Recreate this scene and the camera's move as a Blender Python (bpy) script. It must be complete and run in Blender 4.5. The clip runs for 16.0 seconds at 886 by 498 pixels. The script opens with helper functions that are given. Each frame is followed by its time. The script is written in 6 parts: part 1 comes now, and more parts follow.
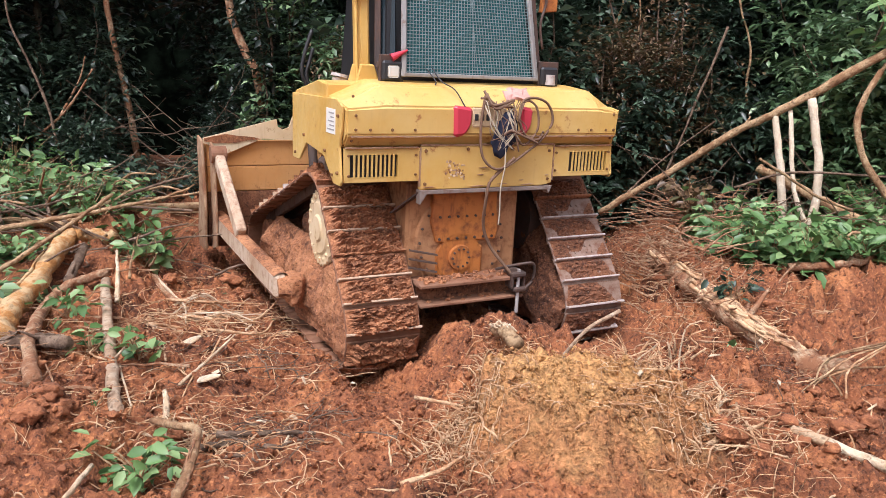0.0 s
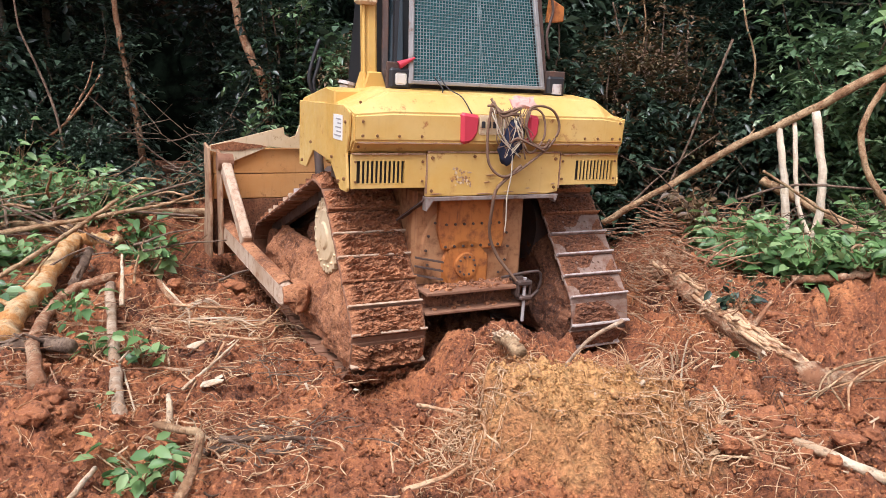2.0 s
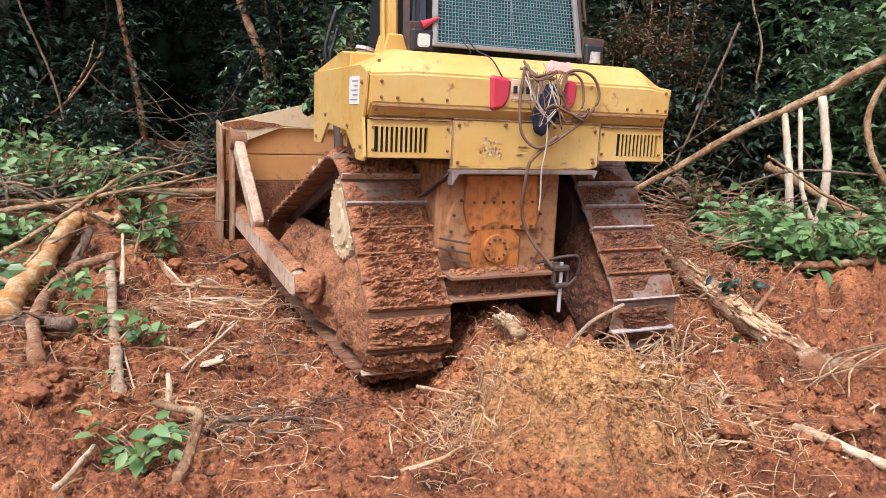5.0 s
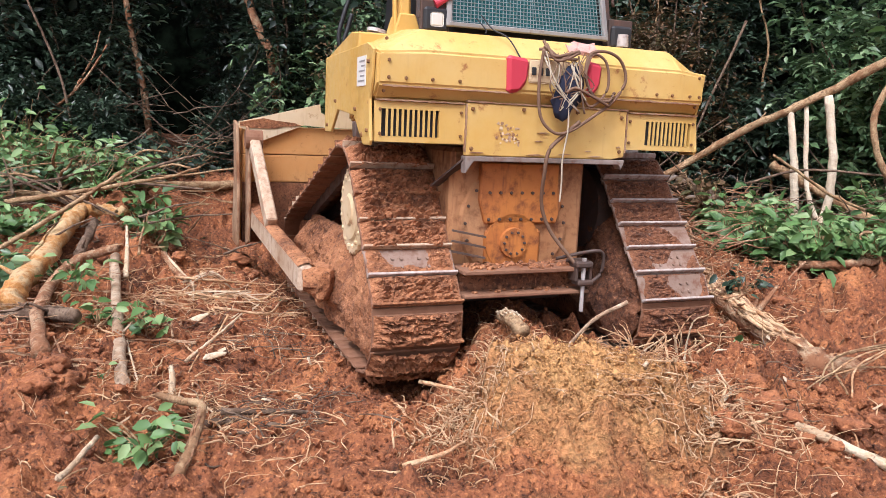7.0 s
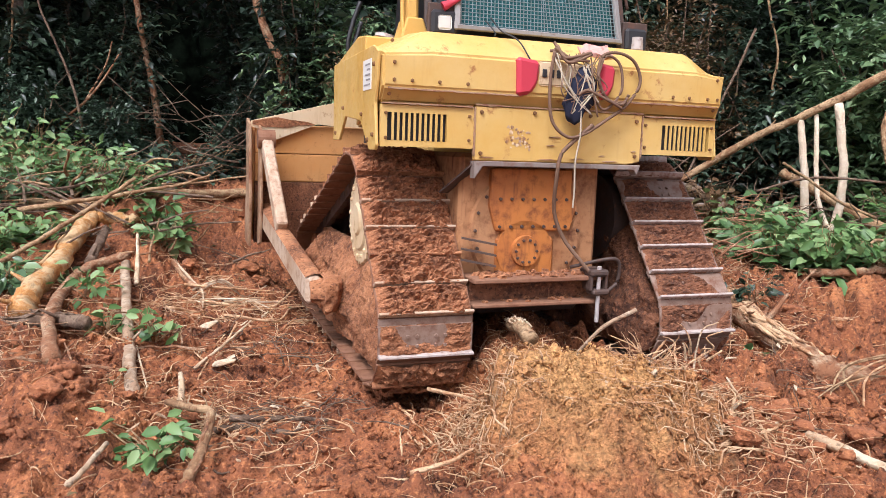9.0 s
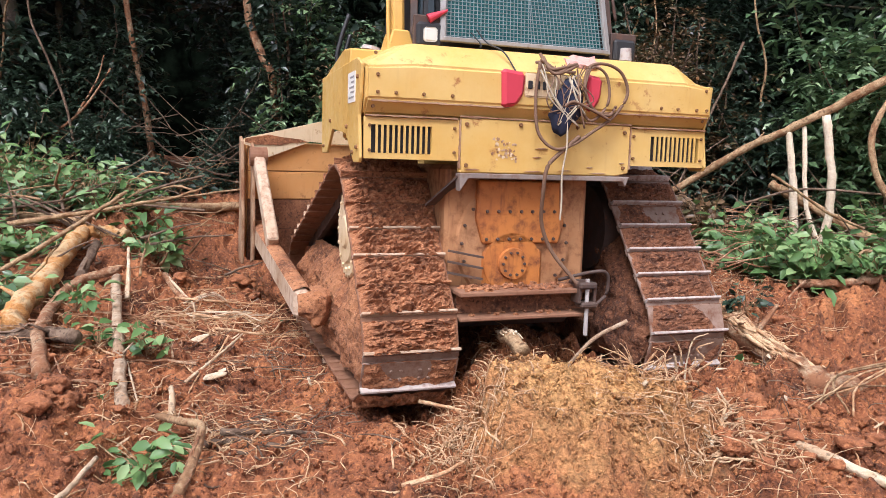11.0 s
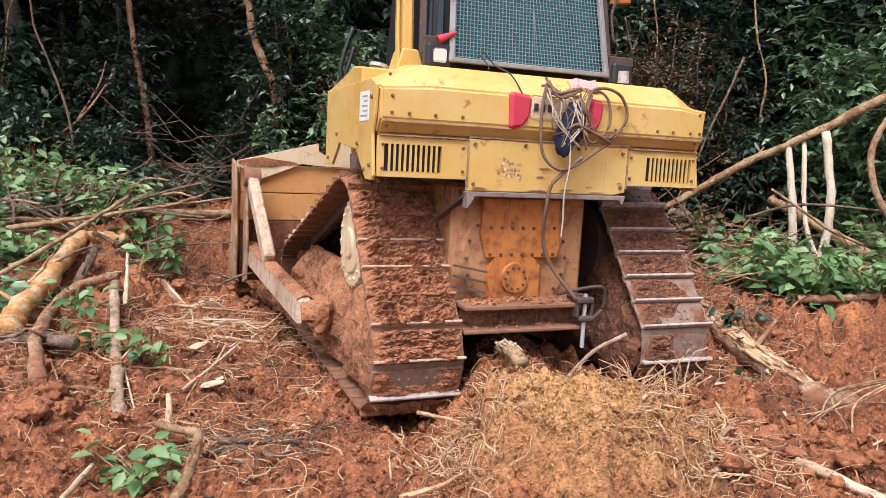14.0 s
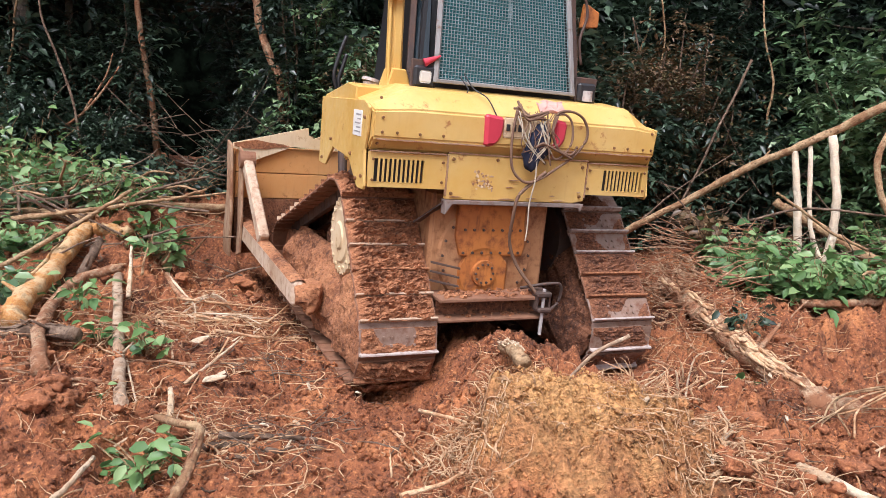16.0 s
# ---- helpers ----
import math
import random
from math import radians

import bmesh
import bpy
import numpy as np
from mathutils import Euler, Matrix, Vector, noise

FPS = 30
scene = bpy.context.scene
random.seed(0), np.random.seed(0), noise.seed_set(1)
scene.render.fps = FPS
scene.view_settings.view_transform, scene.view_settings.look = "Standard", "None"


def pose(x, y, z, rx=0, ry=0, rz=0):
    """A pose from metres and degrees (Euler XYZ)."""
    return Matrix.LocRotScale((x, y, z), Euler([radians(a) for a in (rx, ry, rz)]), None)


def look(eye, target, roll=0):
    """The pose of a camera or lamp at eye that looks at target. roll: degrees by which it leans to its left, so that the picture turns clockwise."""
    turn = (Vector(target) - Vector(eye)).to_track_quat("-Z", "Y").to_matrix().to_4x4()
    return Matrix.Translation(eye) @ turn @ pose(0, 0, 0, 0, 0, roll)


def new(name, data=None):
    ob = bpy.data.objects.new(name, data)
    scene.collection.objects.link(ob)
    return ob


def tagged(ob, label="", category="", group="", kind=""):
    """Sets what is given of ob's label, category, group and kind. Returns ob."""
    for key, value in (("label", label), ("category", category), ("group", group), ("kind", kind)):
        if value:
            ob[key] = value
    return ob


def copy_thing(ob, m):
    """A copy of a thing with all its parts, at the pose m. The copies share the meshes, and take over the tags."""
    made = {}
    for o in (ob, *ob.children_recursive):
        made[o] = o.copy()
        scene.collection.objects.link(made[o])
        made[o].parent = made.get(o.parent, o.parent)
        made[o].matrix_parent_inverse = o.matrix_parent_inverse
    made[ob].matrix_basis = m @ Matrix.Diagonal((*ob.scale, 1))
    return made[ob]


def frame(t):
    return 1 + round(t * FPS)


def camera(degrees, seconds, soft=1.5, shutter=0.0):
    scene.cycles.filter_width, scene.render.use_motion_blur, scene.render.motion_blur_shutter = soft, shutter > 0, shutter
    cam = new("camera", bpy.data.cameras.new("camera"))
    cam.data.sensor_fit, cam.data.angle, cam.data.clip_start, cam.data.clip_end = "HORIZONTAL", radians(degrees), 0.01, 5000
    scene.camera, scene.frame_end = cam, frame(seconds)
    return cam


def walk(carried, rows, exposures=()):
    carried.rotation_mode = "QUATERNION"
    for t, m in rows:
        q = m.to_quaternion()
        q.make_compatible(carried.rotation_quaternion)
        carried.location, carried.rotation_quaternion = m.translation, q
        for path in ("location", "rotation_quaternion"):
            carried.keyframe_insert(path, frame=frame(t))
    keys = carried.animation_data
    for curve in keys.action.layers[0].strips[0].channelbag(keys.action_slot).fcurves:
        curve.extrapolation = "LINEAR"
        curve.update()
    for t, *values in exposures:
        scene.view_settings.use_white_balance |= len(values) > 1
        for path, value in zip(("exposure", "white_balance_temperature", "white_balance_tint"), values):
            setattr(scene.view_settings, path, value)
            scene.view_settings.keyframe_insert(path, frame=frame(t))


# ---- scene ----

EXPO = 1.16
# ---- camera ----
cam = camera(61.2, 16.0, soft=0.7)
# seconds, place, yaw to the left, pitch up, roll, in degrees
CAMERA_ROWS = [
    (0.0, 0.000, 0.000, 1.750, -0.00, -9.50, -0.00),
    (0.5, -0.009, -0.003, 1.747, -0.08, -9.44, 0.21),
    (1.0, -0.010, -0.008, 1.748, -0.11, -9.22, 0.53),
    (1.5, -0.007, -0.013, 1.747, -0.10, -8.96, 0.03),
    (2.0, -0.008, -0.020, 1.747, 0.22, -8.82, 0.63),
    (2.5, -0.002, -0.020, 1.746, 0.49, -8.69, 0.34),
    (3.0, 0.006, -0.011, 1.745, 0.62, -8.81, -0.32),
    (3.5, 0.006, -0.006, 1.744, 0.47, -9.06, -0.08),
    (4.0, 0.000, 0.003, 1.738, 0.45, -9.45, 0.55),
    (6.5, 0.001, -0.002, 1.734, 0.42, -10.51, 1.43),
    (7.0, -0.006, 0.002, 1.730, 0.60, -10.40, 1.74),
    (7.5, -0.008, -0.001, 1.726, 0.84, -10.32, 2.19),
    (8.0, -0.009, -0.004, 1.726, 0.93, -10.24, 1.94),
    (8.5, -0.005, -0.005, 1.728, 1.27, -10.04, 1.76),
    (9.0, 0.000, -0.005, 1.726, 1.34, -9.79, 1.64),
    (11.5, 0.012, -0.020, 1.727, 0.68, -8.69, 1.41),
    (12.0, 0.006, -0.017, 1.733, 0.65, -8.63, 1.30),
    (12.5, 0.002, -0.011, 1.734, 0.61, -8.50, 1.60),
    (13.0, -0.005, -0.008, 1.732, 0.50, -8.35, 1.99),
    (13.5, -0.005, -0.009, 1.737, 0.49, -8.28, 2.01),
    (14.0, -0.005, -0.014, 1.731, 0.66, -8.06, 2.30),
    (14.5, -0.008, -0.012, 1.730, 0.81, -7.96, 2.35),
    (15.0, -0.012, -0.012, 1.734, 0.94, -8.02, 2.44),
    (15.5, -0.013, -0.005, 1.733, 0.86, -8.15, 2.69),
    (16.0, -0.015, -0.007, 1.735, 0.86, -8.26, 3.26),
]


def aim(x, y, z, yaw, pitch, roll):
    return pose(x, y, z, 90 + pitch, 0, yaw) @ pose(0, 0, 0, 0, 0, roll)


walk(cam, [(row[0], aim(*row[1:])) for row in CAMERA_ROWS], exposures=[(0, EXPO, 5950, 16), (16, EXPO, 5950, 16)])

# ---- light: a bright overcast sky ----
world = bpy.data.worlds.new("overcast")
scene.world = world
world.use_nodes = True
wn = world.node_tree.nodes
wl = world.node_tree.links
sky = wn.new("ShaderNodeTexSky")
sky.sky_type = "NISHITA"
sky.sun_disc = False
sky.sun_elevation = radians(58)
sky.sun_rotation = radians(200)
sky.air_density, sky.dust_density, sky.ozone_density = 1.0, 5.0, 1.0
grey = wn.new("ShaderNodeHueSaturation")
grey.inputs["Saturation"].default_value = 0.25
wl.new(sky.outputs[0], grey.inputs["Color"])
wl.new(grey.outputs[0], wn["Background"].inputs["Color"])
wn["Background"].inputs["Strength"].default_value = 0.10
sun_data = bpy.data.lights.new("sun", "SUN")
sun_data.energy, sun_data.angle, sun_data.color = 1.5, radians(22), (1.0, 0.97, 0.93)
sun = new("sun", sun_data)
sun.matrix_world = look((-2.0, -5.0, 8.6), (0, 0, 0))

# ---- noise and height of the ground ----
_lat = np.random.RandomState(7).rand(256, 256)


def vnoise(x, y):
    """Smooth lattice noise, 0 to 1, for arrays."""
    xi, yi = np.floor(x).astype(int), np.floor(y).astype(int)
    fx, fy = x - xi, y - yi
    fx, fy = fx * fx * (3 - 2 * fx), fy * fy * (3 - 2 * fy)
    a, b = _lat[xi % 256, yi % 256], _lat[(xi + 1) % 256, yi % 256]
    c, d = _lat[xi % 256, (yi + 1) % 256], _lat[(xi + 1) % 256, (yi + 1) % 256]
    return (a * (1 - fx) + b * fx) * (1 - fy) + (c * (1 - fx) + d * fx) * fy


def fbm(x, y, octaves):
    s, amp, total = 0.0, 1.0, 0.0
    for k in range(octaves):
        s = s + amp * vnoise(x * 2.03**k + 17.3 * k, y * 2.03**k + 5.1 * k)
        total += amp
        amp *= 0.52
    return s / total - 0.5


def ramp(a, b, v):
    t = np.clip((v - a) / (b - a), 0, 1)
    return t * t * (3 - 2 * t)


def bump(x, y, cx, cy, rx, ry, turn=0.0):
    c, s = math.cos(turn), math.sin(turn)
    u, v = ((x - cx) * c + (y - cy) * s) / rx, (-(x - cx) * s + (y - cy) * c) / ry
    return np.exp(-(u * u + v * v))


def height(x, y, fine=True):
    x, y = np.asarray(x, float), np.asarray(y, float)
    u = (x - 0.284) * 0.894 + (y - 6.064) * 0.448
    v = -(x - 0.284) * 0.448 + (y - 6.064) * 0.894
    cut = (1 - ramp(1.75, 2.5, np.abs(u + 0.15))) * (1 - ramp(3.3, 4.6, v))
    left = 0.62 * ramp(6.0, 8.3, y) * ramp(0.2, -2.6, x)
    right = 0.42 * ramp(5.6, 7.2, y) * ramp(1.6, 3.0, x)
    back = 0.5 * ramp(9.0, 12.0, y)
    h = np.maximum(np.maximum(left, right), back) * (1 - cut)
    h = h + 0.14 * ramp(-1.2, -2.8, x) * ramp(3.0, 5.0, y)
    # wheel ruts of the two tracks, deepest where the machine has dug itself in
    along = ramp(-1.85, -0.85, v)
    rut = np.exp(-(((np.abs(u) - np.where(u > 0, 1.02, 0.90)) / 0.38) ** 4))
    h = h - (0.02 + 0.18 * along) * rut * (1 - ramp(3.0, 4.0, v))
    h = h - 0.03 * cut * along
    # heaps of thrown-up earth
    h = h + 0.10 * bump(x, y, 0.70, 4.15, 0.62, 0.5) + 0.30 * bump(x, y, 0.40, 5.45, 0.46, 0.6) + 0.37 * bump(x, y, 0.27, 4.74, 0.33, 0.32)
    # the torn-up root ball: flat on top, steep towards the near side
    ragged = 0.16 * fbm(x * 3.1 + 4, y * 3.1, 3)
    block = ((np.abs(x - 0.70) / 0.60) ** 3 + (np.abs(y - 3.78) / 0.52) ** 3) ** (1 / 3) + ragged
    h = h + 0.33 * ramp(1.42, 0.62, block) * (1 + 0.5 * fbm(x * 2.2 + 9, y * 2.2 + 3, 2))
    h = h + 0.12 * bump(x, y, 1.75, 4.9, 0.5, 0.5) + 0.28 * bump(x, y, 2.2, 7.05, 0.38, 0.65) + 0.10 * bump(x, y, 2.35, 6.3, 0.4, 0.6)
    h = h + 0.12 * bump(x, y, 1.6, 3.9, 0.4, 0.35) - 0.06 * bump(x, y, -0.5, 4.3, 0.8, 0.7)
    h = h + 0.17 * bump(x, y, -2.15, 3.75, 0.38, 0.34) - 0.12 * bump(x, y, 0.12, 3.35, 0.22, 0.2) - 0.10 * bump(x, y, 1.25, 3.4, 0.25, 0.18)
    smooth = 1 - 0.6 * bump(x, y, -0.45, 4.4, 0.8, 0.9)
    h = h + 0.16 * fbm(x * 1.3, y * 1.3, 3) * (1 - 0.7 * cut)
    if fine:
        lump = np.abs(fbm(x * 5 + 3, y * 5, 2))
        crumb = np.abs(fbm(x * 11 + 9, y * 11, 2))
        h = h + smooth * (0.20 * fbm(x * 3.2, y * 3.2, 2) + 0.24 * lump - 0.04) + (0.03 + 0.06 * smooth) * crumb
        rough = ramp(0.25, 0.6, bump(x, y, 0.9, 4.0, 1.1, 0.9) + 0.6 * ramp(1.2, 2.0, x) + 0.5 * ramp(-1.4, -2.2, x))
        h = h + rough * (-0.03 + 0.30 * np.abs(fbm(x * 8 + 21, y * 8 + 4, 2)) - 0.20 * ramp(0.12, 0.0, np.abs(fbm(x * 2.7 + 40, y * 2.7, 2))) * ramp(0.45, 0.6, vnoise(x * 1.9 + 8, y * 1.9)))
    return h


def grains(x, y, cell, fill, off):
    """Rounded crumbs of soil about the size of a cell."""
    xi, yi = np.floor(x / cell).astype(int), np.floor(y / cell).astype(int)
    best = np.zeros_like(x)
    for dx in (-1, 0, 1):
        for dy in (-1, 0, 1):
            cx, cy = xi + dx, yi + dy
            a, b = _lat[(cx * 7 + cy * 3 + off) % 256, (cy * 11 + cx * 5) % 256], _lat[(cx * 13 + off) % 256, (cy * 17 + cx * 3) % 256]
            c = _lat[(cx * 5 + cy + 31) % 256, (cy * 19 + off + cx) % 256]
            r = cell * (0.3 + 0.55 * c) * (c < fill)
            d2 = (x - (cx + a) * cell) ** 2 + (y - (cy + b) * cell) ** 2
            best = np.maximum(best, 0.75 * np.maximum(r - d2 / (r + 1e-6), 0))
    return best


def crumbled(x, y):
    """The ground with its crumbs, for the mesh."""
    wx, wy = x + 0.02 * (vnoise(x * 19, y * 19) - 0.5), y + 0.02 * (vnoise(x * 19 + 7, y * 19) - 0.5)
    calm = 1 - 0.55 * bump(x, y, -0.45, 4.3, 0.9, 0.9)
    near = ramp(2.0, 2.6, y)
    loose = 1 - 0.75 * bump(x, y, 0.70, 3.75, 0.75, 0.65)
    calm = calm * near * loose
    h = height(x, y) + calm * (0.8 * grains(wx, wy, 0.19, 0.3, 3) + 0.75 * grains(wx, wy, 0.085, 0.5, 9))
    h = h + near * (0.35 + 0.65 * calm) * (0.12 * np.abs(fbm(x * 12 + 5, y * 12, 2)) + 0.035 * np.abs(fbm(x * 31, y * 31 + 8, 2)) - 0.013)
    h = h + near * (1 - loose) * (0.09 * np.abs(fbm(x * 9 + 2, y * 9 + 6, 3)) + 0.05 * np.abs(fbm(x * 23 + 1, y * 23, 2)) - 0.02)
    return h + near * loose * 0.6 * grains(wx, wy, 0.042, 0.6, 5)


def gz(x, y, up=0.0):
    return float(height(x, y)) + 0.03 + up

# ---- materials ----
def mat(name, base=(0.5, 0.5, 0.5), rough=0.8, metal=0.0):
    m = bpy.data.materials.new(name)
    m.use_nodes = True
    b = m.node_tree.nodes["Principled BSDF"]
    b.inputs["Base Color"].default_value = (*base, 1)
    b.inputs["Roughness"].default_value, b.inputs["Metallic"].default_value = rough, metal
    return m, m.node_tree.nodes, m.node_tree.links, b


def noise_node(n, l, scale, detail=6, rough=0.6, coords="Object", stretch=None):
    tc = n.new("ShaderNodeTexCoord")
    t = n.new("ShaderNodeTexNoise")
    t.inputs["Scale"].default_value, t.inputs["Detail"].default_value, t.inputs["Roughness"].default_value = scale, detail, rough
    if stretch:
        mp = n.new("ShaderNodeMapping")
        mp.inputs["Scale"].default_value = stretch
        l.new(tc.outputs[coords], mp.inputs[0])
        l.new(mp.outputs[0], t.inputs["Vector"])
    else:
        l.new(tc.outputs[coords], t.inputs["Vector"])
    return t.outputs["Fac"]


def stops(n, l, fac, *cols):
    r = n.new("ShaderNodeValToRGB")
    e = r.color_ramp.elements
    while len(e) < len(cols):
        e.new(0.5)
    for el, (p, c) in zip(e, cols):
        el.position, el.color = p, (*c, 1)
    l.new(fac, r.inputs[0])
    return r.outputs[0]


def mix(n, l, fac, a, b):
    m = n.new("ShaderNodeMix")
    m.data_type = "RGBA"
    for sock, v in ((m.inputs[0], fac), (m.inputs[6], a), (m.inputs[7], b)):
        if isinstance(v, (int, float)):
            sock.default_value = v
        elif isinstance(v, tuple):
            sock.default_value = (*v, 1)
        else:
            l.new(v, sock)
    return m.outputs[2]


def relief(n, l, b, fac, strength=0.5, dist=0.02):
    bp = n.new("ShaderNodeBump")
    bp.inputs["Strength"].default_value, bp.inputs["Distance"].default_value = strength, dist
    l.new(fac, bp.inputs["Height"])
    l.new(bp.outputs[0], b.inputs["Normal"])


def soil(name, dark, mid, light, ochre=None, bump_d=0.03, rough=0.95):
    m, n, l, b = mat(name, rough=rough)
    big = noise_node(n, l, 1.7, 5, 0.6)
    patch = noise_node(n, l, 7, 4, 0.65)
    fine = noise_node(n, l, 19, 4, 0.65)
    speck = noise_node(n, l, 42, 3, 0.6)
    col = stops(n, l, big, (0.34, dark), (0.48, mid), (0.70, light))
    col = mix(n, l, stops(n, l, patch, (0.34, (0.9, 0.9, 0.9)), (0.5, (0, 0, 0))), col, dark)
    col = mix(n, l, stops(n, l, fine, (0.40, (0, 0, 0)), (0.62, (0.85, 0.85, 0.85))), col, mid)
    col = mix(n, l, stops(n, l, speck, (0.56, (0, 0, 0)), (0.70, (0.8, 0.8, 0.8))), col, light)
    col = mix(n, l, stops(n, l, speck, (0.32, (0.85, 0.85, 0.85)), (0.45, (0, 0, 0))), col, tuple(v * 0.8 for v in dark))
    if ochre:
        place, radius, tint = ochre
        tc = n.new("ShaderNodeTexCoord")
        d = n.new("ShaderNodeVectorMath")
        d.operation = "DISTANCE"
        d.inputs[1].default_value = place
        l.new(tc.outputs["Object"], d.inputs[0])
        wob = n.new("ShaderNodeMath")
        wob.operation = "MULTIPLY_ADD"
        wob.inputs[1].default_value = 1.1
        l.new(noise_node(n, l, 3.5, 5), wob.inputs[0])
        l.new(d.outputs["Value"], wob.inputs[2])
        third = n.new("ShaderNodeMath")
        third.operation = "MULTIPLY"
        third.inputs[1].default_value = 0.33
        l.new(wob.outputs[0], third.inputs[0])
        f = stops(n, l, third.outputs[0], (radius * 0.33 - 0.04, (0.72, 0.72, 0.72)), (radius * 0.33 + 0.16, (0, 0, 0)))
        col = mix(n, l, f, col, mix(n, l, stops(n, l, speck, (0.38, (0, 0, 0)), (0.58, (1, 1, 1))), tuple(v * 0.6 for v in tint), tint))
    l.new(col, b.inputs["Base Color"])
    grit = noise_node(n, l, 75, 3, 0.7)
    both = n.new("ShaderNodeMath")
    both.operation = "MULTIPLY_ADD"
    both.inputs[1].default_value = 0.45
    l.new(grit, both.inputs[0])
    l.new(speck, both.inputs[2])
    relief(n, l, b, both.outputs[0], 1.0, bump_d * 0.5)
    return m


SOIL = soil("red_soil", (0.055, 0.018, 0.008), (0.26, 0.088, 0.034), (0.56, 0.225, 0.085),
            ochre=((0.70, 3.95, 0.52), 1.0, (0.70, 0.39, 0.145)), bump_d=0.05)
CLOD = soil("soil_clods", (0.16, 0.056, 0.024), (0.29, 0.103, 0.042), (0.48, 0.195, 0.08), bump_d=0.03)
MUD = soil("caked_mud", (0.11, 0.040, 0.018), (0.33, 0.133, 0.058), (0.49, 0.23, 0.105), bump_d=0.03)

# wet mud; also stands for shade on inner track faces and drawbar web
WET_SHADED_MUD = soil("wet_shaded_mud", (0.055, 0.021, 0.012), (0.20, 0.078, 0.036), (0.33, 0.145, 0.07), bump_d=0.03)


def paint(name, base, wear, rust, amount=0.5, rough=0.45):
    """Machine paint, faded, scratched and muddy."""
    m, n, l, b = mat(name, base, rough)
    big = noise_node(n, l, 1.6, 6, 0.65)
    fine = noise_node(n, l, 9, 8, 0.7)
    col = mix(n, l, stops(n, l, big, (0.35, (0, 0, 0)), (0.7, (1, 1, 1))), base, wear)
    col = mix(n, l, stops(n, l, fine, (0.62 - 0.1 * amount, (0, 0, 0)), (0.70, (1, 1, 1))), col, rust)
    film = noise_node(n, l, 3.1, 7, 0.75)
    col = mix(n, l, stops(n, l, film, (0.5, (0, 0, 0)), (0.75, (0.55 * amount + 0.1,) * 3)), col, tuple(0.5 * (u + v) for u, v in zip(wear, rust)))
    drip = noise_node(n, l, 5, 5, 0.6, stretch=(4, 4, 0.5))
    col = mix(n, l, stops(n, l, drip, (0.55, (0, 0, 0)), (0.8, (amount, amount, amount))), col, rust)
    l.new(col, b.inputs["Base Color"])
    l.new(stops(n, l, fine, (0.4, (rough,) * 3), (0.7, (0.9,) * 3)), b.inputs["Roughness"])
    relief(n, l, b, fine, 0.15, 0.01)
    return m


YELLOW = paint("yellow_paint", (0.58, 0.345, 0.08), (0.65, 0.455, 0.165), (0.34, 0.14, 0.045), 0.2, 0.34)
ORANGE = paint("muddy_yellow_paint", (0.50, 0.18, 0.035), (0.40, 0.125, 0.028), (0.15, 0.048, 0.018), 1.2, 0.6)
CASE = paint("mud_splashed_case", (0.36, 0.158, 0.062), (0.46, 0.245, 0.115), (0.14, 0.048, 0.02), 1.4, 0.8)
PLATE = paint("muddy_shoe_steel", (0.20, 0.085, 0.043), (0.26, 0.135, 0.078), (0.15, 0.057, 0.027), 0.9, 0.8)
CREAM = paint("faded_cream_paint", (0.66, 0.52, 0.34), (0.62, 0.45, 0.25), (0.30, 0.13, 0.05), 0.4, 0.6)
BLADE = paint("blade_paint", (0.56, 0.25, 0.07), (0.58, 0.31, 0.12), (0.30, 0.12, 0.04), 0.4, 0.6)
ARM = paint("scuffed_arm_paint", (0.27, 0.13, 0.06), (0.50, 0.36, 0.23), (0.17, 0.062, 0.028), 1.3, 0.85)
STEEL = paint("worn_steel", (0.36, 0.32, 0.30), (0.46, 0.42, 0.40), (0.17, 0.085, 0.05), 0.7, 0.4)
BRIGHT = paint("polished_shoe_steel", (0.19, 0.115, 0.082), (0.31, 0.225, 0.175), (0.15, 0.06, 0.032), 1.0, 0.45)
GROUSER = paint("polished_grouser_steel", (0.40, 0.32, 0.28), (0.58, 0.52, 0.48), (0.20, 0.09, 0.05), 1.3, 0.3)
SHOE_BARE = paint("rubbed_shoe_steel", (0.22, 0.135, 0.095), (0.34, 0.245, 0.195), (0.15, 0.06, 0.03), 1.4, 0.4)
LIP = paint("bent_grey_lip", (0.19, 0.15, 0.13), (0.29, 0.24, 0.21), (0.17, 0.085, 0.05), 0.7, 0.5)
ARM_PALE = paint("worn_pale_arm", (0.40, 0.26, 0.16), (0.60, 0.47, 0.35), (0.24, 0.10, 0.045), 1.3, 0.8)
GREYFRAME = paint("grey_frame_paint", (0.22, 0.21, 0.20), (0.30, 0.29, 0.28), (0.16, 0.09, 0.06), 0.6, 0.5)
DARK = paint("dark_greasy_steel", (0.05, 0.035, 0.03), (0.09, 0.05, 0.035), (0.16, 0.07, 0.04), 0.5, 0.6)
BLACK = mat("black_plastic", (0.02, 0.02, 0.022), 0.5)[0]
RED = mat("red_plastic", (0.50, 0.035, 0.06), 0.5)[0]
WHITE = mat("white_sticker", (0.75, 0.74, 0.7), 0.6)[0]
INK = mat("faded_ink", (0.30, 0.29, 0.28), 0.7)[0]
MESHWIRE = mat("galvanised_wire", (0.20, 0.27, 0.28), 0.6, 0.3)[0]
ROPE = paint("rusty_wire_rope", (0.14, 0.075, 0.045), (0.20, 0.12, 0.075), (0.09, 0.045, 0.025), 0.5, 0.8)
CLOTH = mat("dark_blue_cloth", (0.012, 0.015, 0.035), 0.95)[0]
BOLT = mat("rusty_bolt", (0.22, 0.11, 0.045), 0.7, 0.3)[0]
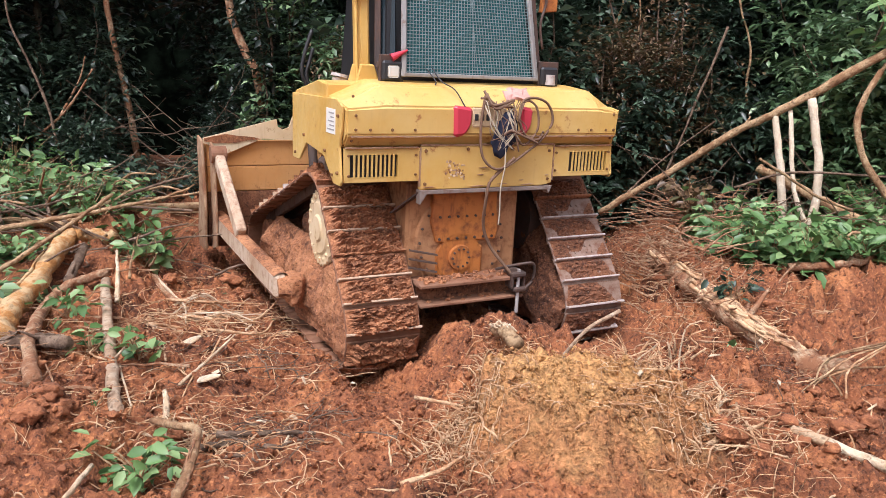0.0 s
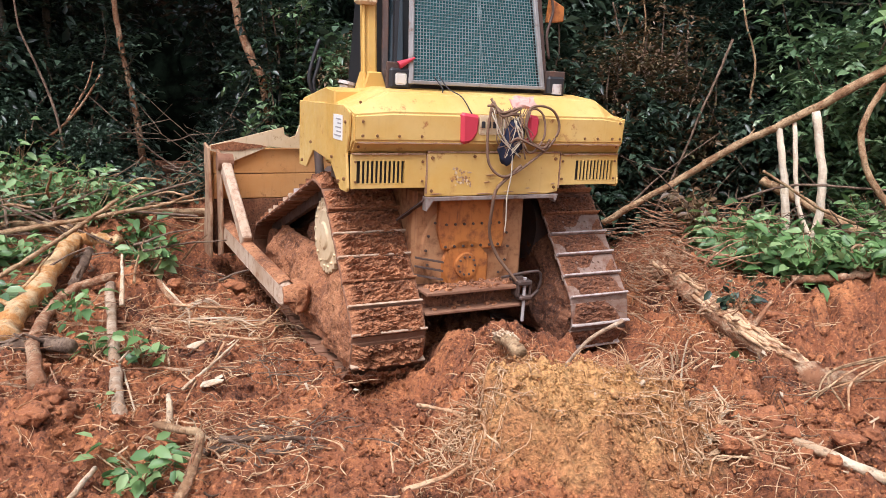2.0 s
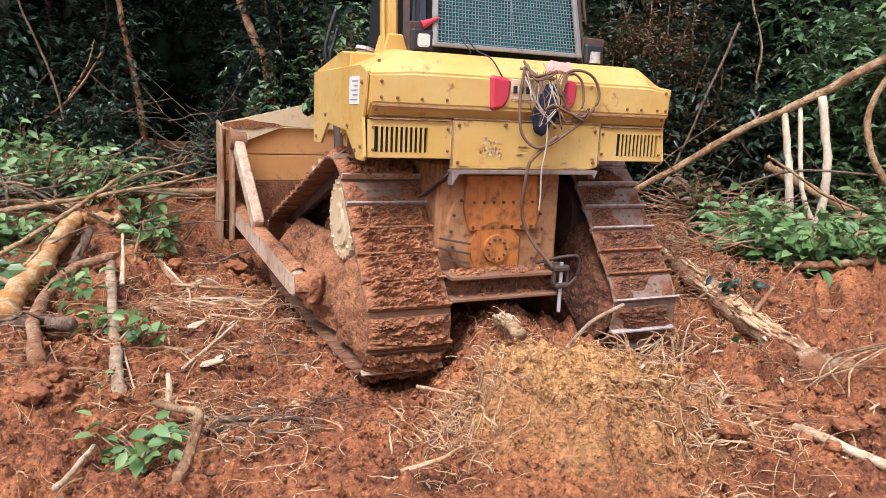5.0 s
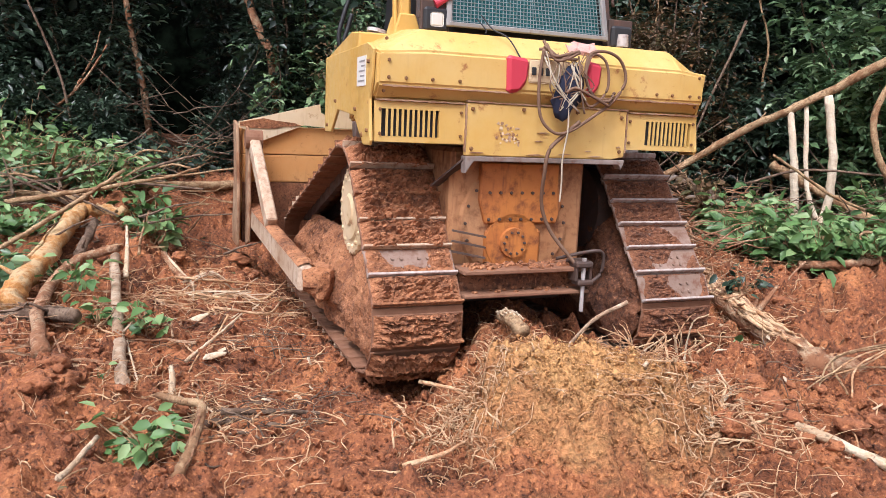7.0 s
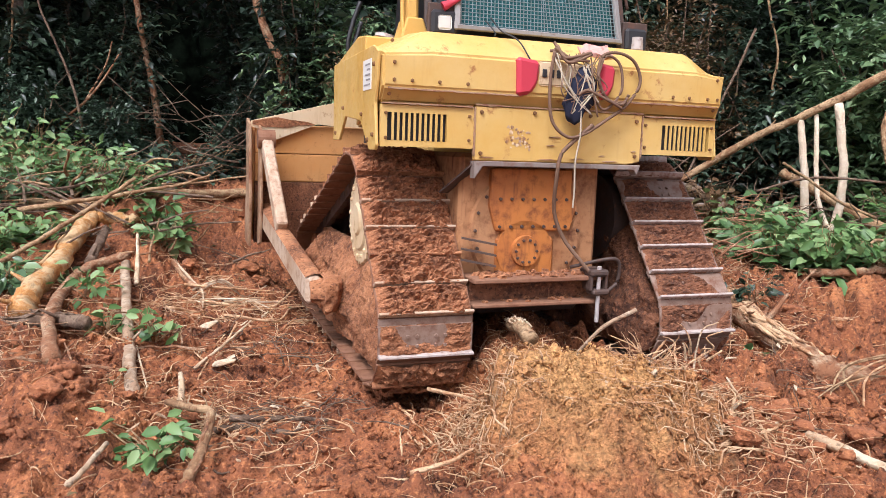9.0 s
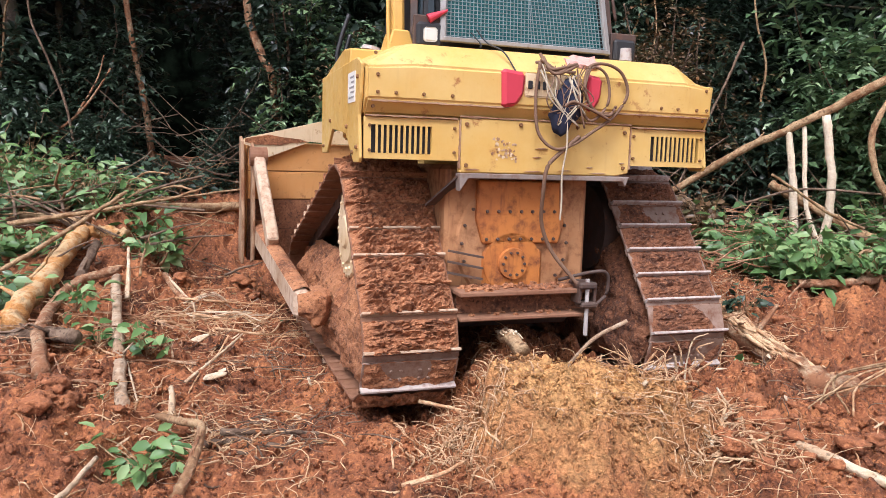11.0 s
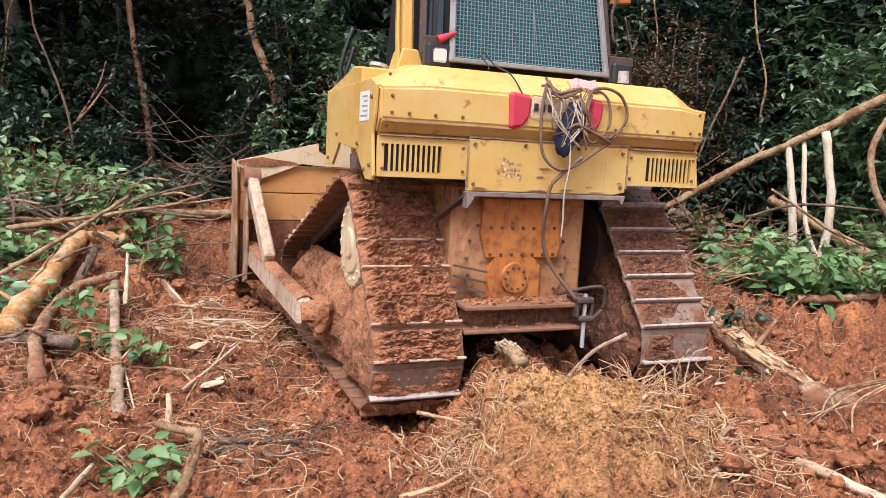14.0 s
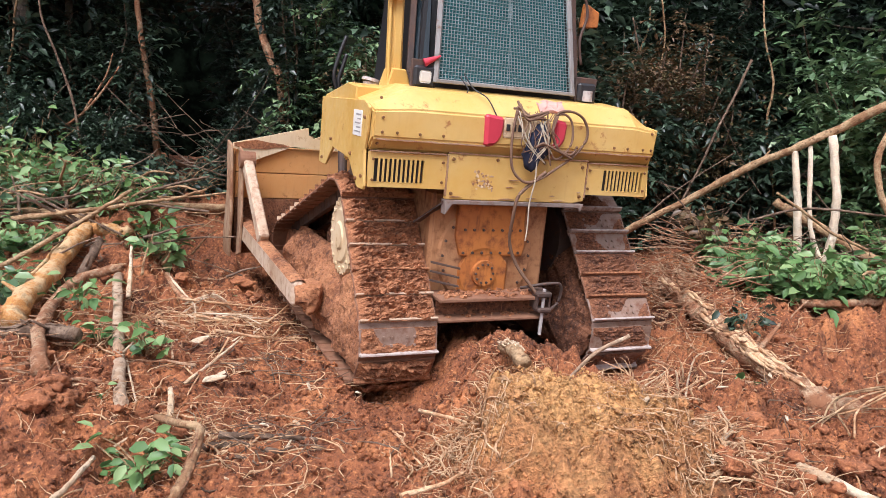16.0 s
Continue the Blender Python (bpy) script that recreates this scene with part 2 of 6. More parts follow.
PALE = mat("pale_string", (0.45, 0.38, 0.28), 0.9)[0]
glass_m, gn, gl, gb = mat("cab_glass", (0.022, 0.10, 0.105), 0.12)
gb.inputs["Specular IOR Level"].default_value = 0.4
GLASS = glass_m
LENS = mat("lamp_lens", (0.62, 0.60, 0.55), 0.2)[0]


def bark(name, a, b_, c, flaw=0.75):
    m, n, l, b = mat(name, a, 0.9)
    f = noise_node(n, l, 45, 8, 0.75, stretch=(1, 0.35, 1))
    g = noise_node(n, l, 7, 7, 0.7)
    k = noise_node(n, l, 24, 6, 0.7)
    col = mix(n, l, stops(n, l, g, (0.44, (0, 0, 0)), (0.56, (1, 1, 1))), stops(n, l, f, (0.38, a), (0.62, b_)), c)
    col = mix(n, l, stops(n, l, k, (0.36, (flaw, flaw, flaw)), (0.46, (0, 0, 0))), col, tuple(v * 0.35 for v in c))
    l.new(col, b.inputs["Base Color"])
    relief(n, l, b, k, 0.9, 0.025)
    return m


WOOD_PALE = bark("stripped_pale_wood", (0.60, 0.47, 0.32), (0.70, 0.58, 0.42), (0.52, 0.36, 0.22))
WOOD_WHITE = bark("debarked_white_wood", (0.66, 0.54, 0.40), (0.76, 0.65, 0.50), (0.66, 0.52, 0.37), 0.1)
WOOD_TAN = bark("tan_bark", (0.36, 0.23, 0.12), (0.46, 0.31, 0.17), (0.25, 0.13, 0.06))
WOOD_ORANGE = bark("peeled_orange_bark", (0.38, 0.15, 0.035), (0.54, 0.27, 0.085), (0.56, 0.38, 0.20), 0.6)
WOOD_WEATHERED = bark("weathered_stripped_wood", (0.44, 0.32, 0.22), (0.53, 0.41, 0.29), (0.36, 0.23, 0.14))
WOOD_GREY = bark("grey_brown_bark", (0.16, 0.10, 0.065), (0.26, 0.18, 0.12), (0.11, 0.065, 0.04))
WOOD_DARK = bark("dark_tree_bark", (0.05, 0.035, 0.025), (0.10, 0.07, 0.05), (0.07, 0.06, 0.03))
WOOD_MUDDY = bark("muddy_bark", (0.30, 0.13, 0.06), (0.48, 0.35, 0.22), (0.26, 0.11, 0.05))
ROOT = bark("tan_roots", (0.58, 0.36, 0.19), (0.70, 0.49, 0.30), (0.44, 0.23, 0.11))


def leafy(name, a, b_, c, gloss=0.45):
    m, n, l, b = mat(name, a, gloss)
    geo = n.new("ShaderNodeNewGeometry")
    col = stops(n, l, geo.outputs["Random Per Island"], (0.0, a), (0.55, b_), (1.0, c))
    l.new(col, b.inputs["Base Color"])
    tr = n.new("ShaderNodeBsdfTranslucent")
    l.new(col, tr.inputs["Color"])
    ms = n.new("ShaderNodeMixShader")
    ms.inputs[0].default_value = 0.25
    l.new(b.outputs[0], ms.inputs[1])
    l.new(tr.outputs[0], ms.inputs[2])
    l.new(ms.outputs[0], n["Material Output"].inputs[0])
    return m


LEAF_FRESH = leafy("fresh_leaves", (0.065, 0.135, 0.045), (0.125, 0.235, 0.07), (0.27, 0.38, 0.16), 0.45)
# forest leaf copies: darkest painted for shade, lightest as if sunlit, mid between
LEAF_SHADED = leafy("shaded_forest_leaves", (0.007, 0.014, 0.009), (0.016, 0.030, 0.018), (0.045, 0.075, 0.046), 0.36)
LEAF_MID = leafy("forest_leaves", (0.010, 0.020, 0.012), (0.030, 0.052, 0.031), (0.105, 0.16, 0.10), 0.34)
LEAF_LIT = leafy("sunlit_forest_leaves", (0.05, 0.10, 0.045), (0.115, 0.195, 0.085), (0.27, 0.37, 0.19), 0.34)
LEAF_DRY = leafy("withered_leaves", (0.10, 0.06, 0.03), (0.16, 0.09, 0.045), (0.08, 0.08, 0.03))
LITTER = leafy("leaf_litter", (0.10, 0.06, 0.03), (0.22, 0.14, 0.07), (0.05, 0.09, 0.03), 0.8)

# ---- building helpers ----
def finish(name, verts, faces, material, parent=None, label="", smooth=False, where=None):
    me = bpy.data.meshes.new(name)
    me.from_pydata([tuple(v) for v in verts], [], faces)
    me.materials.append(material)
    if smooth:
        me.polygons.foreach_set("use_smooth", [True] * len(me.polygons))
    me.update()
    ob = new(name, me)
    if parent:
        ob.parent = parent
    if where is not None:
        ob.matrix_basis = where
    if label:
        tagged(ob, label)
    return ob


def part(name, bm, material, parent=None, label="", smooth=False, where=None):
    """Links a bmesh as one mesh object under a thing or a part."""
    bmesh.ops.recalc_face_normals(bm, faces=bm.faces)
    me = bpy.data.meshes.new(name)
    bm.to_mesh(me)
    bm.free()
    me.materials.append(material)
    if smooth:
        me.polygons.foreach_set("use_smooth", [True] * len(me.polygons))
    ob = new(name, me)
    if parent:
        ob.parent = parent
    if where is not None:
        ob.matrix_basis = where
    if label:
        tagged(ob, label)
    return ob


def box(bm, x0, x1, y0, y1, z0, z1, bevel=0.008, m=None):
    r = bmesh.ops.create_cube(bm, size=1)
    mm = pose((x0 + x1) / 2, (y0 + y1) / 2, (z0 + z1) / 2) @ Matrix.Diagonal((x1 - x0, y1 - y0, z1 - z0, 1))
    bmesh.ops.transform(bm, matrix=(m @ mm) if m else mm, verts=r["verts"])
    if bevel:
        edges = {e for v in r["verts"] for e in v.link_edges}
        bmesh.ops.bevel(bm, geom=list(edges), offset=bevel, segments=1, affect="EDGES")
    return bm


def beam(bm, a, b, w, h, bevel=0.01):
    """A square bar from a to b."""
    a, b = Vector(a), Vector(b)
    q = (b - a).to_track_quat("Y", "Z").to_matrix().to_4x4()
    box(bm, -w / 2, w / 2, 0, (b - a).length, -h / 2, h / 2, bevel, Matrix.Translation(a) @ q)
    return bm


def disc(bm, c, axis, r0, r1, depth, seg=32):
    """A round slab: its base at c, along the axis."""
    q = Vector(axis).to_track_quat("Z", "Y").to_matrix().to_4x4()
    bmesh.ops.create_cone(bm, cap_ends=True, segments=seg, radius1=r0, radius2=r1, depth=depth,
                          matrix=Matrix.Translation(c) @ q @ pose(0, 0, depth / 2))
    return bm


def bolt(bm, c, axis=(0, -1, 0), r=0.014, d=0.014):
    return disc(bm, c, axis, r, r * 0.8, d, 6)


def slab(bm, outline, y0, y1, axis="y", bevel=0.006):
    """A plate cut to an outline, from y0 to y1 along the axis."""
    def at(p, d):
        return (p[0], d, p[1]) if axis == "y" else (d, p[0], p[1]) if axis == "x" else (p[0], p[1], d)
    a = [bm.verts.new(at(p, y0)) for p in outline]
    b = [bm.verts.new(at(p, y1)) for p in outline]
    n = len(outline)
    fs = [bm.faces.new(a), bm.faces.new(b[::-1])]
    fs += [bm.faces.new((a[i], b[i], b[(i + 1) % n], a[(i + 1) % n])) for i in range(n)]
    if bevel:
        bmesh.ops.recalc_face_normals(bm, faces=fs)
        bmesh.ops.bevel(bm, geom=list({e for f in fs for e in f.edges}), offset=bevel, segments=1, affect="EDGES")
    return bm


def tube(points, radii, seg=8, rough=0.0, rng=None):
    """Vertices and faces of a tapered, slightly uneven stem through the points."""
    pts = [Vector(p) for p in points]
    verts, faces, up = [], [], Vector((0.31, 0.17, 0.93))
    for i, p in enumerate(pts):
        d = (pts[min(i + 1, len(pts) - 1)] - pts[max(i - 1, 0)]).normalized()
        s = d.cross(up if abs(d.dot(up)) < 0.95 else Vector((1, 0, 0))).normalized()
        w = d.cross(s)
        for k in range(seg):
            a = 2 * math.pi * k / seg
            r = radii[i] * (1 + (rng.uniform(-rough, rough) if rng else 0))
            verts.append(p + (s * math.cos(a) + w * math.sin(a)) * r)
    for i in range(len(pts) - 1):
        for k in range(seg):
            faces.append((i * seg + k, i * seg + (k + 1) % seg, (i + 1) * seg + (k + 1) % seg, (i + 1) * seg + k))
    faces.append(tuple(range(seg))[::-1])
    faces.append(tuple((len(pts) - 1) * seg + k for k in range(seg)))
    return verts, faces


def wavy(a, b, n, wob, rng, sag=0.0):
    """A crooked line of n points from a to b."""
    a, b = Vector(a), Vector(b)
    out, off = [], Vector((0, 0, 0))
    for i in range(n):
        t = i / (n - 1)
        off += Vector((rng.uniform(-1, 1), rng.uniform(-1, 1), rng.uniform(-1, 1))) * wob
        out.append(a.lerp(b, t) + off * math.sin(math.pi * t) ** 0.5 + Vector((0, 0, -sag * 4 * t * (1 - t))))
    return out


def spline(points, per=6):
    """A smooth line through the points."""
    p = [Vector(q) for q in points]
    p = [p[0] * 2 - p[1]] + p + [p[-1] * 2 - p[-2]]
    out = []
    for i in range(1, len(p) - 2):
        for k in range(per):
            t = k / per
            out.append(0.5 * (2 * p[i] + (p[i + 1] - p[i - 1]) * t + (2 * p[i - 1] - 5 * p[i] + 4 * p[i + 1] - p[i + 2]) * t * t
                              + (3 * p[i] - p[i - 1] - 3 * p[i + 1] + p[i + 2]) * t**3))
    out.append(p[-2])
    return out


class Heap:
    """Gathers many small pieces into one mesh."""
    def __init__(self):
        self.v, self.f = [], []

    def add(self, verts, faces):
        n = len(self.v)
        self.v += [tuple(v) for v in verts]
        self.f += [tuple(i + n for i in f) for f in faces]


def leaves_mesh(name, base, way, normal, length, width, material, parent=None, fold=0.25, label="", rounded=False):
    """Folded leaves of four triangles: arrays of their bases, ways, normals, lengths and widths."""
    way = way / np.linalg.norm(way, axis=1, keepdims=True)
    side = np.cross(way, normal)
    side /= np.linalg.norm(side, axis=1, keepdims=True) + 1e-9
    nrm = np.cross(side, way)
    L, Wd = length[:, None], width[:, None]
    b0, tip = base, base + way * L - nrm * L * 0.12
    mid = base + way * L * 0.5
    v = np.stack([b0, mid - side * Wd / 2 + nrm * Wd * fold, tip, mid + side * Wd / 2 + nrm * Wd * fold, mid], 1).reshape(-1, 3)
    n = len(base)
    o = np.arange(n)[:, None] * 5
    tri = np.concatenate([o + [0, 4, 1], o + [1, 4, 2], o + [0, 3, 4], o + [4, 3, 2]], 1).reshape(-1, 3)
    if rounded:
        def at(t, w, drop):
            return base + way * L * t + side * Wd * w / 2 + nrm * (Wd * abs(w) * fold - L * drop)
        v = np.stack([b0, at(0.3, 0, 0), at(0.68, 0, 0.04), tip, at(0.22, -0.85, 0), at(0.62, -0.9, 0.04), at(0.22, 0.85, 0), at(0.62, 0.9, 0.04)], 1).reshape(-1, 3)
        o = np.arange(n)[:, None] * 8
        tri = np.concatenate([o + k for k in ([0, 1, 4], [4, 1, 5], [5, 1, 2], [5, 2, 3], [0, 6, 1], [6, 7, 1], [7, 2, 1], [7, 3, 2])], 1).reshape(-1, 3)
    me = bpy.data.meshes.new(name)
    me.vertices.add(len(v))
    me.vertices.foreach_set("co", v.ravel())
    me.loops.add(len(tri) * 3)
    me.loops.foreach_set("vertex_index", tri.ravel().astype(np.int32))
    me.polygons.add(len(tri))
    me.polygons.foreach_set("loop_start", np.arange(len(tri), dtype=np.int32) * 3)
    me.polygons.foreach_set("loop_total", np.full(len(tri), 3, dtype=np.int32))
    me.update(calc_edges=True)
    me.materials.append(material)
    ob = new(name, me)
    if parent:
        ob.parent = parent
    if label:
        tagged(ob, label)
    return ob


def sprays(rng, centres, twigs, per, reach, leaf, droop=0.3):
    """Leaves set along twigs that start round the centres: arrays for leaves_mesh."""
    base, way, nor, ln, wd = [], [], [], [], []
    k = len(centres) * twigs
    start = np.repeat(centres, twigs, 0)
    d = rng.normal(size=(k, 3))
    d[:, 2] = d[:, 2] * 0.6 + 0.1
    d /= np.linalg.norm(d, axis=1, keepdims=True)
    for j in range(per):
        t = (j + 0.6) / per * reach
        p = start + d * t
        p[:, 2] -= droop * t * t
        sgn = 1 if j % 2 else -1
        out = np.cross(d, (0, 0, 1.0)) * sgn + d * 0.7 + rng.normal(size=(k, 3)) * 0.25
        out[:, 2] -= 0.25
        nn = np.tile((0, 0, 1.0), (k, 1)) + rng.normal(size=(k, 3)) * 0.35
        size = leaf * rng.uniform(0.6, 1.25, k)
        base.append(p), way.append(out), nor.append(nn), ln.append(size), wd.append(size * rng.uniform(0.34, 0.5, k))
    return np.concatenate(base), np.concatenate(way), np.concatenate(nor), np.concatenate(ln), np.concatenate(wd)

# ---- ground ----
def axis_steps(lo, hi, a, b, step, grow=1.25):
    core = list(np.arange(a, b + step / 2, step))
    s, v = step, b
    while v < hi:
        s *= grow
        v += s
        core.append(v)
    s, v = step, a
    while v > lo:
        s *= grow
        v -= s
        core.insert(0, v)
    return np.array(core)


def build_ground():
    xs = axis_steps(-400, 400, -3.1, 3.4, 0.014, 1.06)
    ys = np.concatenate([axis_steps(-300, 2.0, -1.5, 1.95, 0.07)[:-1], np.arange(2.02, 2.49, 0.025), np.arange(2.5, 5.9, 0.0125), np.arange(5.9, 7.6, 0.022), axis_steps(7.6, 600, 7.6, 10.0, 0.045, 1.15)])
    X, Y = np.meshgrid(xs, ys)
    Z = crumbled(X, Y)
    v = np.stack([X, Y, Z], -1).reshape(-1, 3)
    w = len(xs)
    i = (np.arange(len(ys) - 1)[:, None] * w + np.arange(w - 1)[None]).ravel()
    q = np.stack([i, i + 1, i + w + 1, i + w], 1)
    me = bpy.data.meshes.new("ground")
    me.vertices.add(len(v))
    me.vertices.foreach_set("co", v.ravel())
    me.loops.add(len(q) * 4)
    me.loops.foreach_set("vertex_index", q.ravel().astype(np.int32))
    me.polygons.add(len(q))
    me.polygons.foreach_set("loop_start", np.arange(len(q), dtype=np.int32) * 4)
    me.polygons.foreach_set("loop_total", np.full(len(q), 4, dtype=np.int32))
    me.polygons.foreach_set("use_smooth", [True] * len(q))
    me.update(calc_edges=True)
    me.materials.append(SOIL)
    tagged(new("ground", me), "churned red-brown earth with ruts and heaps", "ground", kind="structure")


build_ground()


def clod_shape(rng, r, squash=0.75):
    bm = bmesh.new()
    bmesh.ops.create_icosphere(bm, subdivisions=3 if r > 0.045 and r < 0.9 else 2, radius=1)
    off = Vector((rng.uniform(0, 50), rng.uniform(0, 50), 0))
    v = []
    for q in bm.verts:
        s = r * (1 + 0.6 * noise.noise(q.co * 1.5 + off) + 0.4 * noise.noise(q.co * 4 + off) + 0.22 * noise.noise(q.co * 9 + off))
        v.append(Vector((q.co.x * s, q.co.y * s, q.co.z * s * squash)))
    f = [tuple(x.index for x in fc.verts) for fc in bm.faces]
    bm.free()
    return v, f


def build_clods():
    rng = random.Random(3)
    shapes = [clod_shape(rng, 1) for _ in range(8)]
    heap = Heap()
    spots = [(0.70, 3.75, 0.62, 250), (1.15, 3.5, 0.35, 600), (0.45, 4.8, 0.4, 900), (1.7, 4.3, 0.9, 1800), (2.3, 4.2, 0.8, 1500), (2.6, 5.6, 0.8, 900),
             (-1.9, 4.0, 0.6, 1300), (-2.6, 5.2, 0.9, 900), (-2.7, 7.2, 0.9, 900), (-0.4, 4.2, 1.0, 1500), (-1.3, 5.3, 0.8, 900), (3.2, 6.4, 1.0, 700)]
    for cx, cy, s, n in spots:
        for _ in range(n // 5):
            x, y = rng.gauss(cx, s * 0.6), rng.gauss(cy, s * 0.6)
            if y < 2.7:
                continue
            r = 0.006 + 0.034 * rng.random() ** 3
            v, f = rng.choice(shapes)
            m = pose(x, y, gz(x, y) + r * 0.05, rng.uniform(0, 360), rng.uniform(0, 360), rng.uniform(0, 360)) @ Matrix.Scale(r, 4)
            heap.add([m @ q for q in v], f)
    bm = bmesh.new()
    bmesh.ops.create_icosphere(bm, subdivisions=1, radius=1)
    ball, tris = [v.co.copy() for v in bm.verts], [tuple(q.index for q in fc.verts) for fc in bm.faces]
    bm.free()
    for _ in range(9000):
        x, y = (rng.gauss(0.7, 0.42), rng.gauss(3.7, 0.36)) if rng.random() < 0.45 else (rng.uniform(-2.6, 2.9), rng.uniform(2.8, 5.6))
        r = (0.003 + 0.008 * rng.random() ** 2) if abs(x - 0.7) < 0.7 and y < 4.4 else 0.004 + 0.013 * rng.random() ** 2
        if y < 2.7:
            continue
        m = pose(x, y, gz(x, y) + r * 0.2, rng.uniform(0, 360), rng.uniform(0, 360), rng.uniform(0, 360))
        heap.add([m @ (q * r * rng.uniform(0.65, 1.3)) for q in ball], tris)
    tagged(finish("soil_crumbs", heap.v, heap.f, SOIL), "loose crumbs of red-brown soil on the ground", "soil", kind="stuff")
    lumps = []
    for cx, cy, sp, count in ((1.95, 4.15, 0.22, 26), (1.75, 3.75, 0.2, 14), (-2.1, 3.6, 0.25, 18), (2.5, 4.35, 0.25, 12), (-2.35, 4.4, 0.25, 10), (2.6, 6.6, 0.4, 10), (-2.6, 7.3, 0.4, 12)):
        lumps += [(rng.gauss(cx, sp), rng.gauss(cy, sp), 0.022 + 0.055 * rng.random() ** 2) for _ in range(count)]
    for x, y, r in lumps + [(1.35, 4.35, 0.09), (1.95, 4.3, 0.08), (2.2, 4.75, 0.11), (-2.05, 3.75, 0.09), (1.5, 5.35, 0.10), (2.7, 5.2, 0.08), (-2.2, 7.6, 0.1), (-2.6, 7.0, 0.08)]:
        v, f = clod_shape(rng, r, 0.6)
        z = gz(x, y) + r * 0.15
        tagged(finish("soil_clod", [q + Vector((x, y, z)) for q in v], f, CLOD, smooth=True),
               "lump of red-brown earth lying on the ground", "clod", "earth lumps")


build_clods()

# ---- bulldozer ----
SH_W = 0.60                      # width of a track shoe
TRACK_X = {-1: 0.92, 1: 1.05}   # middle of each track from the machine's axis
PLATE_UP = 0.05                  # how far the shoe plate lies outside the pins
LOOP = [((0.22, 0.54), 0.31), ((2.75, 0.57), 0.30), ((0.82, 1.21), 0.365)]   # rear idler, front idler, sprocket: (y, z), radius


def belt():
    """The track's line as (kind, data, length) pieces, along the ground to the front and back over the sprocket."""
    pieces, n = [], len(LOOP)
    tang = []
    for i in range(n):
        (c0, r0), (c1, r1) = LOOP[i], LOOP[(i + 1) % n]
        d = Vector(c1) - Vector(c0)
        L = d.length
        u = d / L
        k = (r0 - r1) / L
        out = Vector((u.y, -u.x))          # the outer side of a run that goes round anticlockwise
        nrm = u * k + out * math.sqrt(1 - k * k)
        tang.append((Vector(c0) + nrm * r0, Vector(c1) + nrm * r1, nrm))
    for i in range(n):
        a, b, nrm = tang[i]
        pieces.append(("run", (a, b, nrm), (b - a).length))
        c, r = LOOP[(i + 1) % n]
        a0 = math.atan2(nrm.y, nrm.x)
        n2 = tang[(i + 1) % n][2]
        a1 = math.atan2(n2.y, n2.x)
        while a1 < a0:
            a1 += 2 * math.pi
        pieces.append(("arc", (Vector(c), r, a0, a1), r * (a1 - a0)))
    return pieces


BELT = belt()
BELT_LEN = sum(p[2] for p in BELT)
SHOES = round(BELT_LEN / 0.2035)
BARE_SHOES = {-1: {23}, 1: {25, 26, 30, 31, 32, 33, 34}}   # shoes that the ground has rubbed clean


def belt_at(s):
    """Pose of a shoe s metres along the belt: its y along the way, its z outwards."""
    s %= BELT_LEN
    for kind, data, ln in BELT:
        if s <= ln:
            break
        s -= ln
    if kind == "run":
        a, b, nrm = data
        p = a.lerp(b, s / ln)
    else:
        c, r, a0, a1 = data
        ang = a0 + s / r
        nrm = Vector((math.cos(ang), math.sin(ang)))
        p = c + nrm * r
    ang = math.degrees(math.atan2(nrm.y, nrm.x)) - 90
    return pose(0, p.x, p.y, ang, 0, 0)


def bm_new():
    return bmesh.new()


def shoe_mesh():
    bm = bm_new()
    w = SH_W / 2
    box(bm, -w, w, -0.098, 0.098, -0.008, 0.010, 0.004)
    # lip that reaches under the next shoe
    box(bm, -w, w, 0.085, 0.138, -0.018, -0.006, 0)
    # the grouser bar stands at the trailing edge
    slab(bm, [(-0.098, 0.008), (-0.074, 0.008), (-0.080, 0.052), (-0.096, 0.052)], -w, w, "x", 0.003)
    for x in (-0.12, -0.06, 0.06, 0.12):
        for y in (-0.03, 0.03):
            bolt(bm, (x, y, 0.008), (0, 0, 1), 0.013, 0.014)
    bmesh.ops.translate(bm, vec=(0, 0, PLATE_UP), verts=bm.verts)
    return bm


def mud_mesh(seed, full=1.0, thick=0.045):
    """A slab of caked mud with a cracked, ragged surface, as wide as a shoe."""
    rng = random.Random(seed)
    nx, ny = 46, 25
    v, f = [], []
    o1, o2 = rng.uniform(0, 90), rng.uniform(0, 90)
    for j in range(ny):
        for i in range(nx):
            x, y = (i / (nx - 1) - 0.5) * (SH_W - 0.01), -0.100 + 0.2 * j / (ny - 1)
            edge = min(1, 4 * min(i, nx - 1 - i) / (nx - 1) * 2, 3.0 * min(j, ny - 1 - j) / (ny - 1) + (0.75 if full > 1.2 else 0.45))
            h = thick * (0.8 + 0.6 * noise.noise(Vector((x * 9 + o1, y * 30, o2))) + 0.4 * noise.noise(Vector((x * 24, y * 60 + o1, o2))) + 0.22 * noise.noise(Vector((x * 70, y * 120 + o1, o2))))
            crack = min(1.0, abs(noise.noise(Vector((x * 7 + o2, y * 34, o1 * 0.7)))) * 9) * min(1.0, 0.25 + abs(noise.noise(Vector((x * 16, y * 14 + o2, o1)))) * 7)
            h *= 0.45 + 0.55 * crack
            gone = noise.noise(Vector((x * 5 + o2, y * 5, o1))) + 1.1 * full - 0.55
            h = h * min(1, max(0, gone * 5)) * edge
            v.append((x + rng.uniform(-0.003, 0.003), y + rng.uniform(-0.003, 0.003), PLATE_UP + 0.008 + max(-0.004, h)))
    for j in range(ny - 1):
        for i in range(nx - 1):
            a = j * nx + i
            f.append((a, a + 1, a + nx + 1, a + nx))
    return v, f


